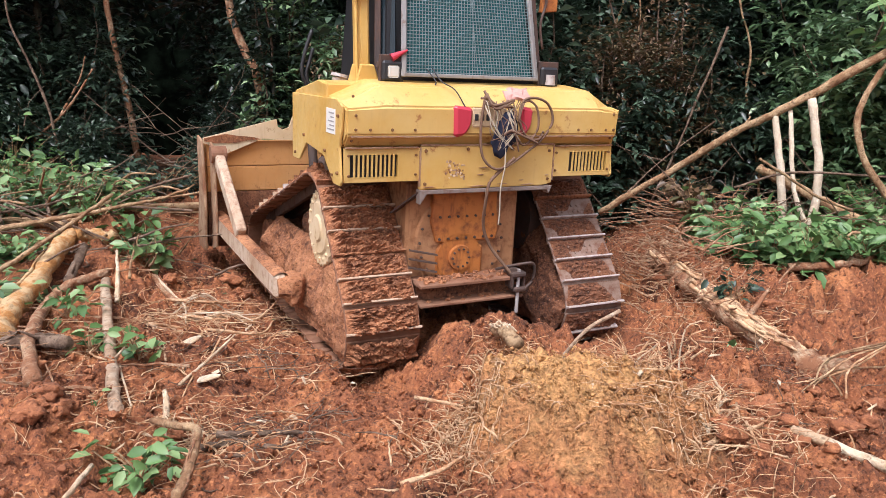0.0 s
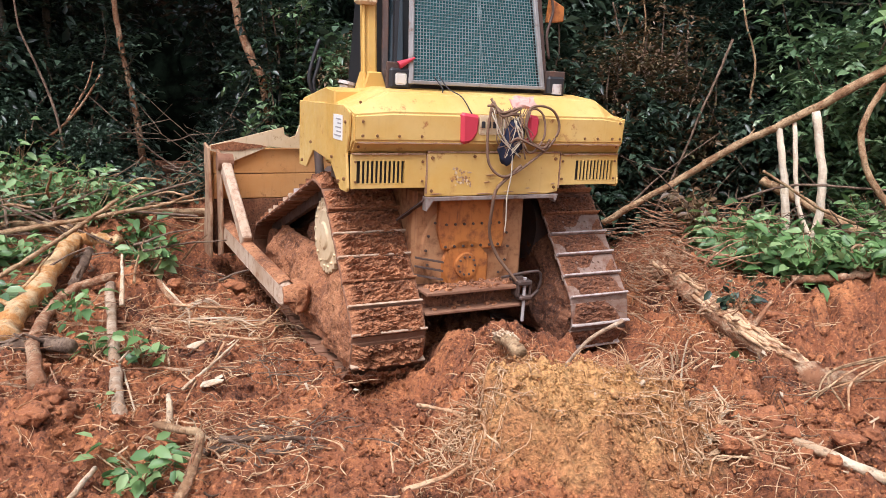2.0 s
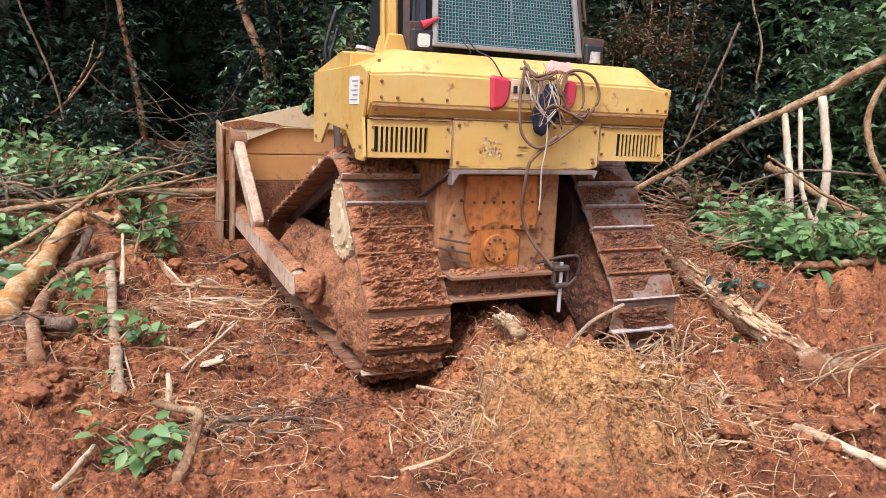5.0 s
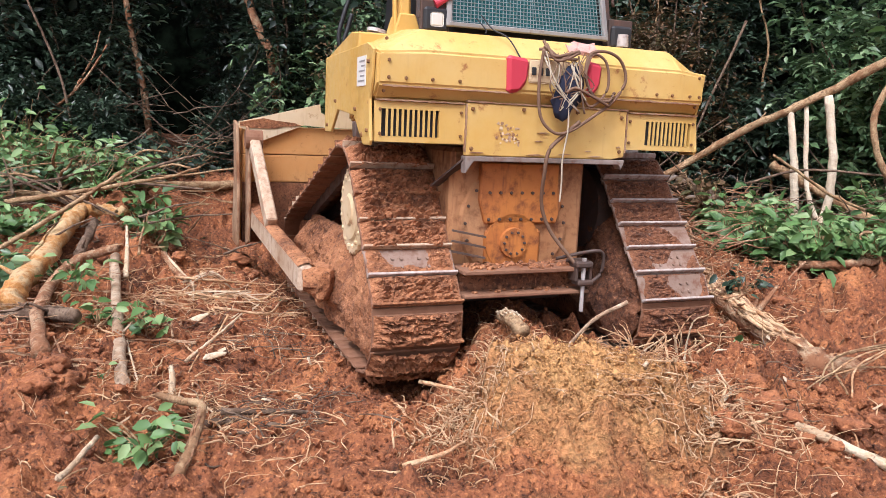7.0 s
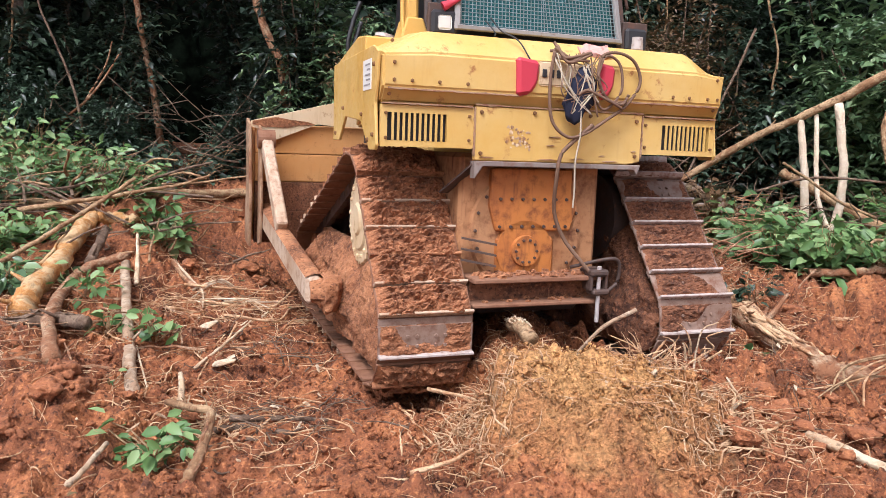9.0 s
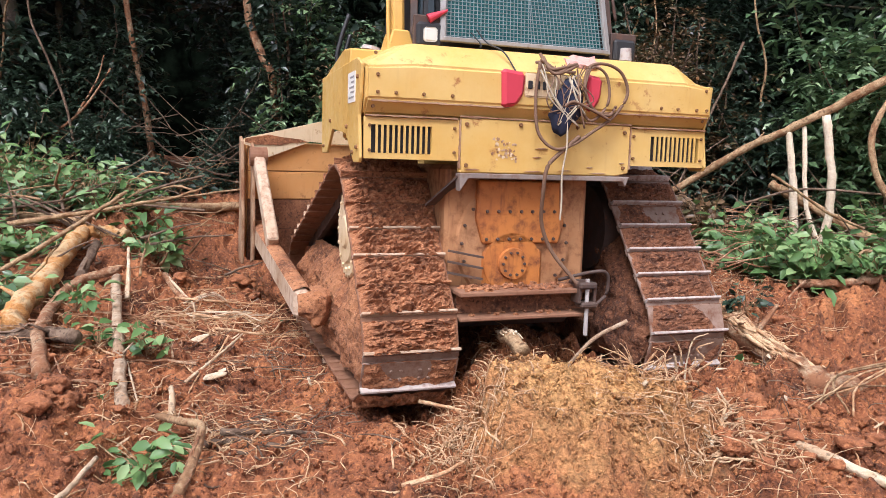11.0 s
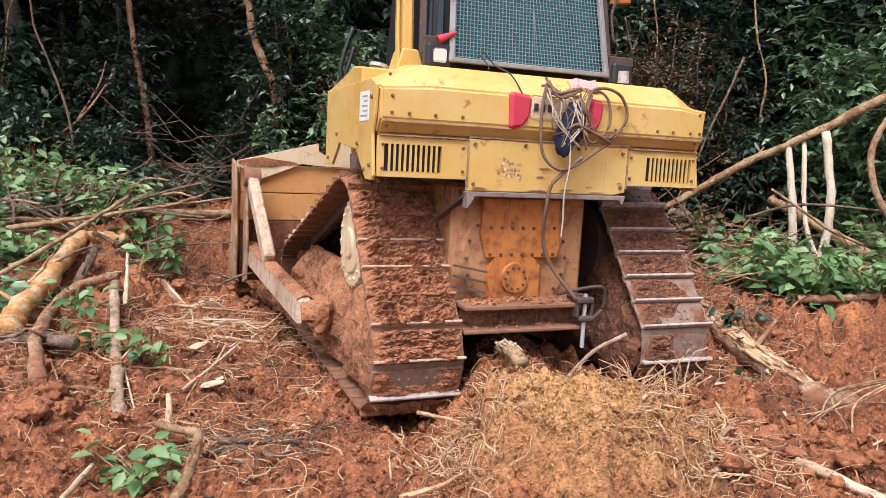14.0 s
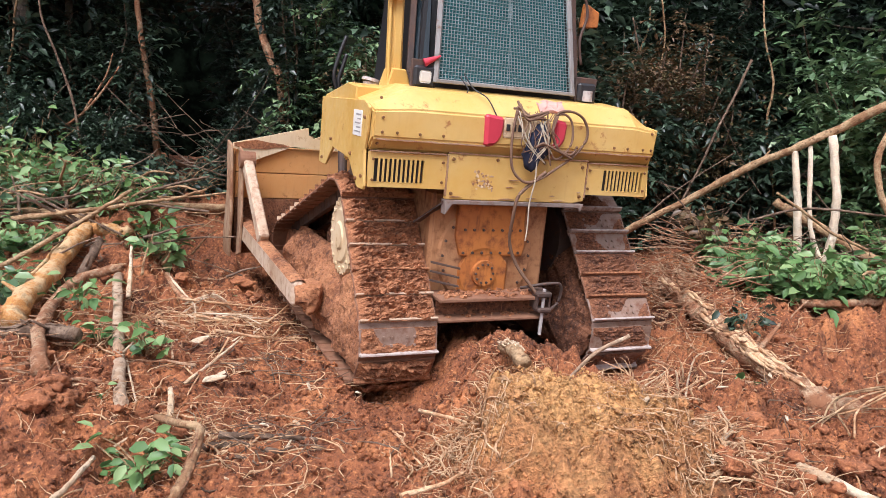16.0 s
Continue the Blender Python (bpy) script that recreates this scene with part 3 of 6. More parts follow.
def sprocket_bm(side):
    bm = bm_new()
    ring = []
    for k in range(54):
        a = 2 * math.pi * k / 54
        r = 0.30 if k % 2 else 0.325
        ring.append((r * math.cos(a), r * math.sin(a)))
    slab(bm, ring, -0.03, 0.03, "x", 0)
    disc(bm, (side * 0.03, 0, 0), (side, 0, 0), 0.23, 0.21, 0.015, 32)
    disc(bm, (side * 0.045, 0, 0), (side, 0, 0), 0.12, 0.10, 0.015, 24)
    for k in range(16):
        a = 2 * math.pi * k / 16
        bolt(bm, (side * 0.03, 0.265 * math.cos(a), 0.265 * math.sin(a)), (side, 0, 0), 0.016, 0.014)
    return bm


def idler_bm():
    bm = bm_new()
    disc(bm, (-0.17, 0, 0), (1, 0, 0), 0.275, 0.275, 0.34, 36)
    disc(bm, (-0.15, 0, 0), (1, 0, 0), 0.12, 0.12, 0.30, 24)
    return bm


def link_chain_bm():
    """The inner chain: two rows of links all round the belt, inside the shoes."""
    bm = bm_new()
    for k in range(SHOES):
        m = belt_at((k + 0.5) * BELT_LEN / SHOES)
        for x in (-0.10, 0.10):
            box(bm, x - 0.025, x + 0.025, -0.095, 0.095, -0.05, 0.042, 0, m)
    return bm


def build_track(dozer, side, travel, phase):
    """One track with its frame, wheels and shoes; returns the shoes with their keyed rows."""
    x = side * TRACK_X[side]
    drive_x = x + side * 0.165
    bm = bm_new()
    slab(bm, [(0.3, 0.42), (2.65, 0.42), (2.75, 0.66), (2.2, 0.76), (0.9, 0.82), (0.35, 0.74)], x - 0.14, x + 0.14, "x", 0.03)
    box(bm, x - side * 0.05, x + side * 0.16, 0.75, 1.9, 0.50, 0.86, 0.04)
    frame_ob = part("track_frame", bm, MUD, dozer, "track roller frame caked with red mud")
    # mud squeezed out over the frame and the idlers, on both faces
    for face in (side, -side):
        v, f, ny, nz = [], [], 130, 46
        for j in range(nz):
            for i in range(ny):
                u, w = i / (ny - 1), j / (nz - 1)
                yy = -0.083 + 2.6 * u
                lo, hi = 0.27, 0.85 + (0.10 * min(1.0, max(0.0, yy - 0.22) * 3) if face == side else min(0.42, max(0.0, yy - 0.2) * 1.1))
                if yy < 0.22:
                    half = math.sqrt(max(0.0, 0.305 ** 2 - (yy - 0.22) ** 2))
                    lo, hi = 0.54 - half, 0.54 + half
                zz = lo + (hi - lo) * w
                q = Vector((face * 3.0 + side, yy * 3.0, zz * 3.0))
                slump = max(0.0, math.sin(math.pi * min(1.0, 0.15 + 0.85 * w))) ** 0.5
                out = 0.09 + 0.14 * slump + 0.05 * (1 - w) + 0.07 * noise.noise(q) + 0.035 * noise.noise(q * 3) + 0.03 * abs(noise.noise(q * 8)) + 0.012 * noise.noise(q * 24)
                if yy < 0.3:
                    out = min(out, 0.262 + 0.02 * noise.noise(q * 6))
                if face != side:
                    out += 0.05
                v.append((x + face * out, yy, zz))
        for j in range(nz - 1):
            for i in range(ny - 1):
                k = j * ny + i
                f.append((k, k + 1, k + ny + 1, k + ny) if face > 0 else (k, k + ny, k + ny + 1, k + 1))
        # inner cakes take the darker mud, their shade put into the colour
        finish("mud_cake", v, f, MUD if face == side else WET_SHADED_MUD, frame_ob, "wet mud squeezed out over the frame, inner faces darkened for shade", smooth=True)
    for (y, z), _ in LOOP[:2]:
        part("idler", idler_bm(), MUD, frame_ob, smooth=False, where=pose(x, y, z))
    for k in range(6):
        bm = bm_new()
        disc(bm, (x - 0.12, 0.62 + 0.34 * k, 0.41), (1, 0, 0), 0.10, 0.10, 0.24, 20)
        part("track_roller", bm, DARK, frame_ob)
    part("track_chain", link_chain_bm(), DARK, frame_ob, "greasy dark steel track links", where=pose(x, 0, 0))
    bm = bm_new()
    inner = x - side * 0.30
    disc(bm, (inner, 0.82, 1.2), (side, 0, 0), 0.33, 0.30, 0.40, 36)
    part("final_drive", bm, DARK, frame_ob, "muddy final drive housing")
    sp = part("sprocket", sprocket_bm(side), CREAM, frame_ob, "pale toothed drive sprocket", where=pose(drive_x, 0.83, 1.17))
    shoes, cache, rows = {}, {}, []
    bare = BARE_SHOES[side]
    rngm = random.Random(5 if side < 0 else 8)
    for k in range(SHOES):
        # 0: rubbed bare, 1: a steel bar on a muddy plate, 2: muddy all over
        coat = 0 if k in bare else 2 if rngm.random() < (0.45 if side < 0 else 0.15) else 1
        if coat not in shoes:
            ob = part("track_shoe", shoe_mesh(), (SHOE_BARE, PLATE if side < 0 else BRIGHT, PLATE)[coat], frame_ob)
            ob.data.materials.append((GROUSER, GROUSER if side > 0 else ARM_PALE, MUD)[coat])
            for poly in ob.data.polygons:
                poly.material_index = 1 if poly.center.z > PLATE_UP + 0.02 and poly.center.y < -0.07 else 0
            shoes[coat] = ob.data
        else:
            ob = new("track_shoe", shoes[coat])
            ob.parent = frame_ob
        tagged(ob, ("bare track shoe rubbed bright, with bolts", "muddy track shoe with a bright grouser bar", "track shoe caked with mud all over")[coat])
        q = (rngm.randrange(6), k in bare)
        if q not in cache:
            full = (0.48 + 0.06 * q[0] if side > 0 else 0.62 + 0.05 * q[0]) if q[1] else (1.3 if side < 0 else 0.95) + 0.2 * (q[0] % 3 - 1)
            thick = 0.03 if q[1] else (0.054, 0.062, 0.07)[q[0] % 3] if side < 0 else 0.038
            cake = finish("caked_mud", *mud_mesh(50 + q[0] + (0 if side < 0 else 20) + (40 if q[1] else 0), full, thick), MUD if side < 0 else WET_SHADED_MUD, frame_ob)
            cache[q] = cake.data
        else:
            cake = new("caked_mud", cache[q])
            cake.parent = frame_ob
        tagged(cake, "scraps of wet mud" if q[1] else "thick cracked cake of red mud")
        s0 = k * BELT_LEN / SHOES + phase
        poses = [(t, pose(x, 0, 0) @ belt_at(s0 + d)) for t, d in travel]
        rows.append((ob, poses))
        rows.append((cake, poses))
    turn = [(t, pose(drive_x, 0.83, 1.17, math.degrees(d / LOOP[2][1]))) for t, d in travel]
    rows.append((sp, turn))
    return rows


def build_tank(dozer):
    # upper tank: a folded shell whose top corners are cut off
    bm = bm_new()
    def section(x, cutoff):
        top = 2.41 - cutoff
        return [(x, 0.03, 1.945), (x, -0.045, 2.03), (x, -0.045, 2.235 - cutoff * 0.15), (x, 0.10, top - 0.03), (x, 0.42, top), (x, 0.62, top), (x, 0.62, 1.80)]
    rings = [[bm.verts.new(p) for p in section(x, c)] for x, c in ((-1.20, 0.135), (-1.17, 0.12), (-0.90, 0.0), (0.98, 0.0), (1.17, 0.12), (1.20, 0.135))]
    n = len(rings[0])
    for a, b in zip(rings, rings[1:]):
        for i in range(n):
            bm.faces.new((a[i], a[(i + 1) % n], b[(i + 1) % n], b[i]))
    bm.faces.new(rings[0])
    bm.faces.new(rings[-1][::-1])
    bmesh.ops.recalc_face_normals(bm, faces=bm.faces)
    bmesh.ops.bevel(bm, geom=[e for e in bm.edges if e.calc_face_angle(0) > 0.3], offset=0.014, segments=2, affect="EDGES")
    tank = part("fuel_tank", bm, YELLOW, dozer, "scratched yellow rear fuel tank with folded edges")
    def bolts(points, axis=(0, -1, 0)):
        for p in points:
            b = bm_new()
            bolt(b, p, axis, 0.012, 0.010)
            part("bolt", b, BOLT, tank)
    bolts([(-1.13, -0.045, z) for z in (2.07, 2.17)] + [(x, -0.045, 2.07) for x in (-1.02, -0.85, -0.67)])
    bolts([(-1.13, 0.02, 2.30), (1.12, 0.02, 2.29)] + [(x, -0.045, 2.07) for x in (0.80, 0.93, 1.08, 1.16)] + [(1.15, -0.045, 2.2), (1.15, -0.02, 2.0), (-1.15, -0.01, 1.99)])
    # grime in the seams round the lower panels
    rng_s = random.Random(31)
    for a, b, flat in (((-1.19, 1.938), (-0.62, 1.938), 1), ((-0.60, 1.952), (0.60, 1.952), 1), ((0.61, 1.938), (1.19, 1.938), 1), ((-0.602, 1.64), (-0.602, 1.94), 0), ((0.598, 1.66), (0.598, 1.94), 0), ((-1.165, 2.02), (-0.3, 2.02), 1), ((0.3, 2.02), (1.165, 2.02), 1)):
        n = 24
        edge = [(a[0] + (b[0] - a[0]) * i / n, a[1] + (b[1] - a[1]) * i / n) for i in range(n + 1)]
        lift = [rng_s.uniform(0.002, 0.008) for _ in edge]
        drop = [rng_s.uniform(0.002, 0.007) for _ in edge]
        ring = [(x + (0 if flat else w), z + (w if flat else 0)) for (x, z), w in zip(edge, lift)] + [(x - (0 if flat else w), z - (w if flat else 0)) for (x, z), w in reversed(list(zip(edge, drop)))]
        bm = bm_new()
        y0 = -0.048 if a[1] > 2 else -0.017
        slab(bm, ring, y0, y0 + 0.03, "y", 0)
        part("seam_grime", bm, ARM, tank, "rusty grime caught in a seam")
    # lower skirt: two louvred panels and a middle cover
    def louvre(x0, x1, z0, z1, v0, v1, slots):
        bm = bm_new()
        d0, d1 = 0.0, 0.03
        box(bm, x0, v0, d0, d1, z0, z1, 0)
        box(bm, v1, x1, d0, d1, z0, z1, 0)
        zt, zb = z1 - 0.045, z0 + 0.035
        box(bm, v0, v1, d0, d1, z0, zb, 0)
        box(bm, v0, v1, d0, d1, zt, z1, 0)
        step = (v1 - v0) / slots
        for k in range(1, slots):
            c = v0 + k * step
            box(bm, c - step * 0.2, c + step * 0.2, d0 - 0.004, d0 + 0.006, zb, zt, 0)
        p = part("louvre_panel", bm, YELLOW, dozer, "yellow louvred vent panel with dark slots")
        # added black sheet paints the shade seen through the slots
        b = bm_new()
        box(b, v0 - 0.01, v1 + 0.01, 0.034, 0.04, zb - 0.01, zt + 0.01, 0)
        part("slot_shade", b, BLACK, p, "black sheet that stands for the shade behind the slots")
        for bx in (x0 + 0.03, x1 - 0.03):
            for bz in (z0 + 0.05, z1 - 0.05):
                b = bm_new()
                bolt(b, (bx, 0, bz), r=0.011)
                part("bolt", b, BOLT, p)
    louvre(-1.195, -0.605, 1.685, 1.93, -1.155, -0.78, 11)
    louvre(0.60, 1.195, 1.685, 1.93, 0.765, 1.15, 11)
    bm = bm_new()
    slab(bm, [(-0.60, 1.945), (0.595, 1.945), (0.595, 1.635), (0.50, 1.615), (-0.60, 1.615)], -0.012, 0.03, "y", 0.006)
    mid = part("middle_cover", bm, YELLOW, dozer, "yellow middle cover plate with chipped paint")
    for x, z in ((-0.56, 1.66), (-0.56, 1.91), (0.55, 1.67), (0.55, 1.9), (-0.2, 1.92), (0.2, 1.92)):
        b = bm_new()
        bolt(b, (x, -0.012, z))
        part("bolt", b, BOLT, mid)
    rng = random.Random(15)
    for k in range(44):
        cx, cz, r = rng.uniform(-0.39, -0.22), rng.uniform(1.69, 1.84), rng.uniform(0.004, 0.012)
        bm = bm_new()
        slab(bm, [(cx + r * rng.uniform(0.5, 1.3) * math.cos(a), cz + r * rng.uniform(0.5, 1.3) * math.sin(a)) for a in [0.7 * q for q in range(9)]], -0.0135 - 0.0001 * k, -0.011, "y", 0)
        part("worn_patch", bm, (ARM_PALE, ARM, CREAM)[k % 3], mid, "fleck where the paint has worn off")
    for cx, cz, w in ((-0.52, 1.635, 0.05), (-0.1, 1.63, 0.07), (0.12, 1.64, 0.05), (0.36, 1.63, 0.06), (-0.08, 1.72, 0.03), (-0.05, 1.775, 0.045), (0.3, 1.665, 0.025), (0.54, 1.70, 0.02)):
        bm = bm_new()
        slab(bm, [(cx - w, cz), (cx - w * 0.2, cz - 0.003), (cx + w, cz + 0.001), (cx + w * 0.4, cz + 0.006), (cx - w * 0.5, cz + 0.004)], -0.0205, -0.011, "y", 0)
        part("paint_chip", bm, ARM, mid, "rusty chip in the paint")
    # bent lip below the cover
    bm = bm_new()
    slab(bm, [(-0.60, 1.612), (0.60, 1.612), (0.575, 1.545), (0.55, 1.58), (-0.54, 1.58), (-0.595, 1.50)], -0.02, 0.06, "y", 0.004)
    part("bumper_lip", bm, LIP, dozer, "bent grey steel lip")
    bm = bm_new()
    beam(bm, (-0.56, 0.05, 1.59), (-0.70, 0.25, 1.40), 0.10, 0.012, 0)
    part("bracket", bm, DARK, dozer)
    # inner housing behind the panels
    bm = bm_new()
    box(bm, -1.15, 1.15, 0.08, 0.6, 1.70, 1.95, 0)
    part("inner_housing", bm, DARK, dozer, "dark housing behind the panels")
    # side panels with an arch above the track
    for side in (-1, 1):
        bm = bm_new()
        slab(bm, [(0.0, 1.69), (0.04, 1.94), (0.0, 2.06), (-0.02, 2.23), (0.10, 2.275 if side < 0 else 2.25), (1.25, 2.26), (1.25, 1.72), (1.05, 1.72), (0.85, 1.88), (0.40, 1.84), (0.16, 1.66), (0.02, 1.66)],
             side * 1.205, side * 1.225, "x", 0.004)
        p = part("side_panel", bm, YELLOW, dozer, "yellow side panel arched over the track")
        for y, z in ((0.05, 2.16), (0.06, 1.75), (0.18, 1.72), (0.35, 1.88), (0.9, 1.94), (1.15, 1.77)):
            b = bm_new()
            bolt(b, (side * 1.225, y, z), (side, 0, 0), 0.014)
            part("bolt", b, BOLT, p)
        bm = bm_new()
        slab(bm, [(0.4, 2.37), (0.62, 2.39), (1.25, 2.28), (1.25, 1.9), (0.4, 1.9)], side * 0.85, side * 1.20, "x", 0.01)
        part("fender", bm, YELLOW, dozer, "yellow fender box")
    bm = bm_new()
    box(bm, -1.229, -1.224, 0.12, 0.32, 2.02, 2.20, 0)
    st = part("sticker", bm, WHITE, dozer, "torn white warning sticker with unreadable print")
    for k in range(5):
        b = bm_new()
        box(b, -1.231, -1.228, 0.14, 0.14 + (0.15, 0.1, 0.13, 0.08, 0.12)[k], 2.045 + 0.03 * k, 2.055 + 0.03 * k, 0)
        part("print_bar", b, INK, st)


def build_rear_case(dozer):
    bm = bm_new()
    box(bm, -0.62, 0.40, 0.16, 0.9, 0.72, 1.66, 0.03)
    case = part("transmission_case", bm, CASE, dozer, "muddy orange-yellow rear transmission case")
    bm = bm_new()
    slab(bm, [(-0.42, 1.57), (0.16, 1.57), (0.16, 1.42), (0.20, 1.30), (0.16, 1.16), (-0.38, 1.16), (-0.43, 1.32)], 0.10, 0.165, "y", 0.01)
    hatch = part("hatch_plate", bm, ORANGE, case, "bolted orange hatch plate")
    for k in range(7):
        for z in (1.19, 1.37):
            b = bm_new()
            bolt(b, (-0.36 + 0.08 * k, 0.10, z), r=0.012)
            part("bolt", b, DARK, case)
    bm = bm_new()
    disc(bm, (-0.17, 0.16, 1.03), (0, -1, 0), 0.21, 0.20, 0.06, 40)
    disc(bm, (-0.17, 0.10, 1.03), (0, -1, 0), 0.105, 0.10, 0.025, 32)
    box(bm, -0.37, 0.05, 0.105, 0.165, 0.86, 1.12, 0.02)
    hub = part("pinion_hub", bm, ORANGE, case, "round orange cover with a hub")
    for k in range(10):
        a = 2 * math.pi * k / 10
        b = bm_new()
        bolt(b, (-0.17 + 0.075 * math.cos(a), 0.075, 1.03 + 0.075 * math.sin(a)), r=0.010)
        part("bolt", b, DARK, case)
    for xc in (-0.14,):
        bm = bm_new()
        disc(bm, (xc, 0.17, 1.16), (0, -1, 0), 0.42, 0.40, 0.035, 44)
        flange = part("bearing_flange", bm, CASE, case, "round bolted flange")
        for k in range(20):
            a = 2 * math.pi * k / 20
            b = bm_new()
            bolt(b, (xc + 0.375 * math.cos(a), 0.135, 1.16 + 0.375 * math.sin(a)), r=0.012)
            part("bolt", b, DARK, case)
    for k in range(3):
        bm = bm_new()
        beam(bm, (-0.62, 0.10, 0.98 + 0.07 * k), (-0.40, 0.04, 0.94 + 0.07 * k), 0.03, 0.012, 0)
        part("fin", bm, DARK, case)
    # drawbar box
    bm = bm_new()
    box(bm, -0.60, 0.34, -0.10, 0.5, 0.855, 0.885, 0.006)
    box(bm, -0.60, 0.34, -0.10, 0.5, 0.70, 0.725, 0.006)
    for q in bm.verts:
        q.co.z += 0.018 * noise.noise(Vector((q.co.x * 3, q.co.y * 3, 1)))
    bar = part("drawbar_shelf", bm, PLATE, dozer, "rusty steel drawbar shelf with mud on it")
    bm = bm_new()
    box(bm, -0.58, 0.32, 0.03, 0.5, 0.725, 0.855, 0)
    # dark mud colour paints the shade between the two plates
    part("web", bm, WET_SHADED_MUD, bar, "muddy web between the plates, coloured dark for the shade inside")
    rng = random.Random(4)
    h = Heap()
    for _ in range(90):
        v, f = clod_shape(rng, rng.uniform(0.008, 0.03))
        m = pose(rng.uniform(-0.55, 0.3), rng.uniform(-0.08, 0.1), rng.choice((0.885, 0.89, 0.725)))
        h.add([m @ q for q in v], f)
    tagged(finish("spilled_mud", h.v, h.f, MUD, bar), "crumbs of mud", kind="stuff")
    bm = bm_new()
    box(bm, 0.20, 0.33, -0.15, 0.02, 0.885, 0.93, 0.012)
    box(bm, 0.22, 0.34, -0.15, -0.04, 0.76, 0.80, 0.012)
    box(bm, 0.205, 0.225, -0.13, -0.02, 0.79, 0.89, 0.004)
    box(bm, 0.315, 0.335, -0.13, -0.02, 0.79, 0.89, 0.004)
    hitch = part("hitch_bracket", bm, DARK, dozer, "greasy hitch bracket")
    bm = bm_new()
    disc(bm, (0.27, -0.12, 0.58), (0, 0, 1), 0.014, 0.014, 0.37, 12)
    part("hitch_pin", bm, STEEL, hitch, "bare steel pin")
    v, f = tube(spline([(0.12, 0.0, 0.93), (0.30, -0.14, 1.0), (0.40, -0.14, 0.98), (0.41, -0.12, 0.85), (0.33, -0.13, 0.78)]), [0.012] * 25, 8)
    finish("hose", v, f, DARK, hitch, smooth=True)
    # belly under the case
    bm = bm_new()
    box(bm, -0.5, 0.5, 0.5, 2.9, 0.52, 1.5, 0.04)
    part("belly", bm, DARK, dozer, "dark belly plates")
    bm = bm_new()
    box(bm, -0.42, 0.42, 1.4, 3.0, 1.5, 2.25, 0.04)
    part("engine_hood", bm, YELLOW, dozer, "yellow engine hood")


def build_cab(dozer):
    # dark cab body, tapering upwards
    bm = bm_new()
    lo = [(-0.72, 0.42), (0.70, 0.42), (0.70, 1.5), (-0.72, 1.5)]
    hi = [(-0.66, 0.58), (0.62, 0.58), (0.62, 1.4), (-0.66, 1.4)]
    a = [bm.verts.new((x, y, 2.30)) for x, y in lo]
    b = [bm.verts.new((x, y, 3.65)) for x, y in hi]
    bm.faces.new(a), bm.faces.new(b)
    for i in range(4):
        bm.faces.new((a[i], a[(i + 1) % 4], b[(i + 1) % 4], b[i]))
    cab = part("cab", bm, BLACK, dozer, "black cab body")
    def leanpt(x, z, off=0.0):
        return (x, 0.30 + 0.2 * (z - 2.456) + off, z)
    # rear window: glass, frame and wire screen
    bm = bm_new()
    p = [leanpt(-0.61, 2.46, 0.05), leanpt(0.56, 2.46, 0.05), leanpt(0.50, 3.5, 0.05), leanpt(-0.55, 3.5, 0.05)]
    bm.faces.new([bm.verts.new(q) for q in p])
    ext = bmesh.ops.extrude_face_region(bm, geom=bm.faces[:])
    bmesh.ops.translate(bm, vec=(0, 0.012, 0), verts=[g for g in ext["geom"] if isinstance(g, bmesh.types.BMVert)])
    part("rear_window", bm, GLASS, cab, "greenish rear window glass")
    def fx(x, z):
        return x - math.copysign(0.06, x) * (z - 2.456)
    fr = bm_new()
    for x0, x1, z0, z1, w in ((-0.625, 0.575, 2.456, 2.456, 0.045), (-0.625, 0.575, 3.52, 3.52, 0.05), (-0.625, -0.625, 2.44, 3.54, 0.04), (0.575, 0.575, 2.44, 3.54, 0.04)):
        beam(fr, leanpt(fx(x0, z0), z0), leanpt(fx(x1, z1), z1), w, 0.03, 0.005)
    scr = part("screen_frame", fr, GREYFRAME, cab, "worn grey steel frame of the window screen")
    h = Heap()
    for k in range(1, 46):
        x = -0.625 + 1.2 * k / 46
        h.add(*tube([leanpt(fx(x, 2.46), 2.46), leanpt(fx(x, 3.52) if abs(x) > 0.01 else x, 3.52)], [0.0028] * 2, 4))
    for k in range(1, 42):
        z = 2.456 + 1.06 * k / 42
        h.add(*tube([leanpt(fx(-0.625, z), z, -0.003), leanpt(fx(0.575, z), z, -0.003)], [0.0028] * 2, 4))
    tagged(finish("wire_screen", h.v, h.f, MESHWIRE, cab, "galvanised wire mesh screen"), kind="stuff")
    # side window and its dark pillars
    bm = bm_new()
    p = [(-0.735, 0.50, 2.50), (-0.65, 0.40, 2.50), (-0.62, 0.58, 3.6), (-0.70, 0.68, 3.6)]
    bm.faces.new([bm.verts.new(q) for q in p])
    ext = bmesh.ops.extrude_face_region(bm, geom=bm.faces[:])
    bmesh.ops.translate(bm, vec=(0.01, 0.01, 0), verts=[g for g in ext["geom"] if isinstance(g, bmesh.types.BMVert)])
    part("side_window", bm, mat("dark_side_glass", (0.012, 0.02, 0.025), 0.15)[0], cab, "narrow dark side window glass")
    for a, b in (((-0.76, 0.50, 2.42), (-0.72, 0.66, 3.6)), ((0.635, 0.36, 2.42), (0.58, 0.58, 3.6)), ((-0.78, 0.46, 2.52), (-0.64, 0.36, 2.52))):
        bm = bm_new()
        beam(bm, a, b, 0.05, 0.05, 0.006)
        part("cab_pillar", bm, DARK, cab, "dark rusty cab pillar")
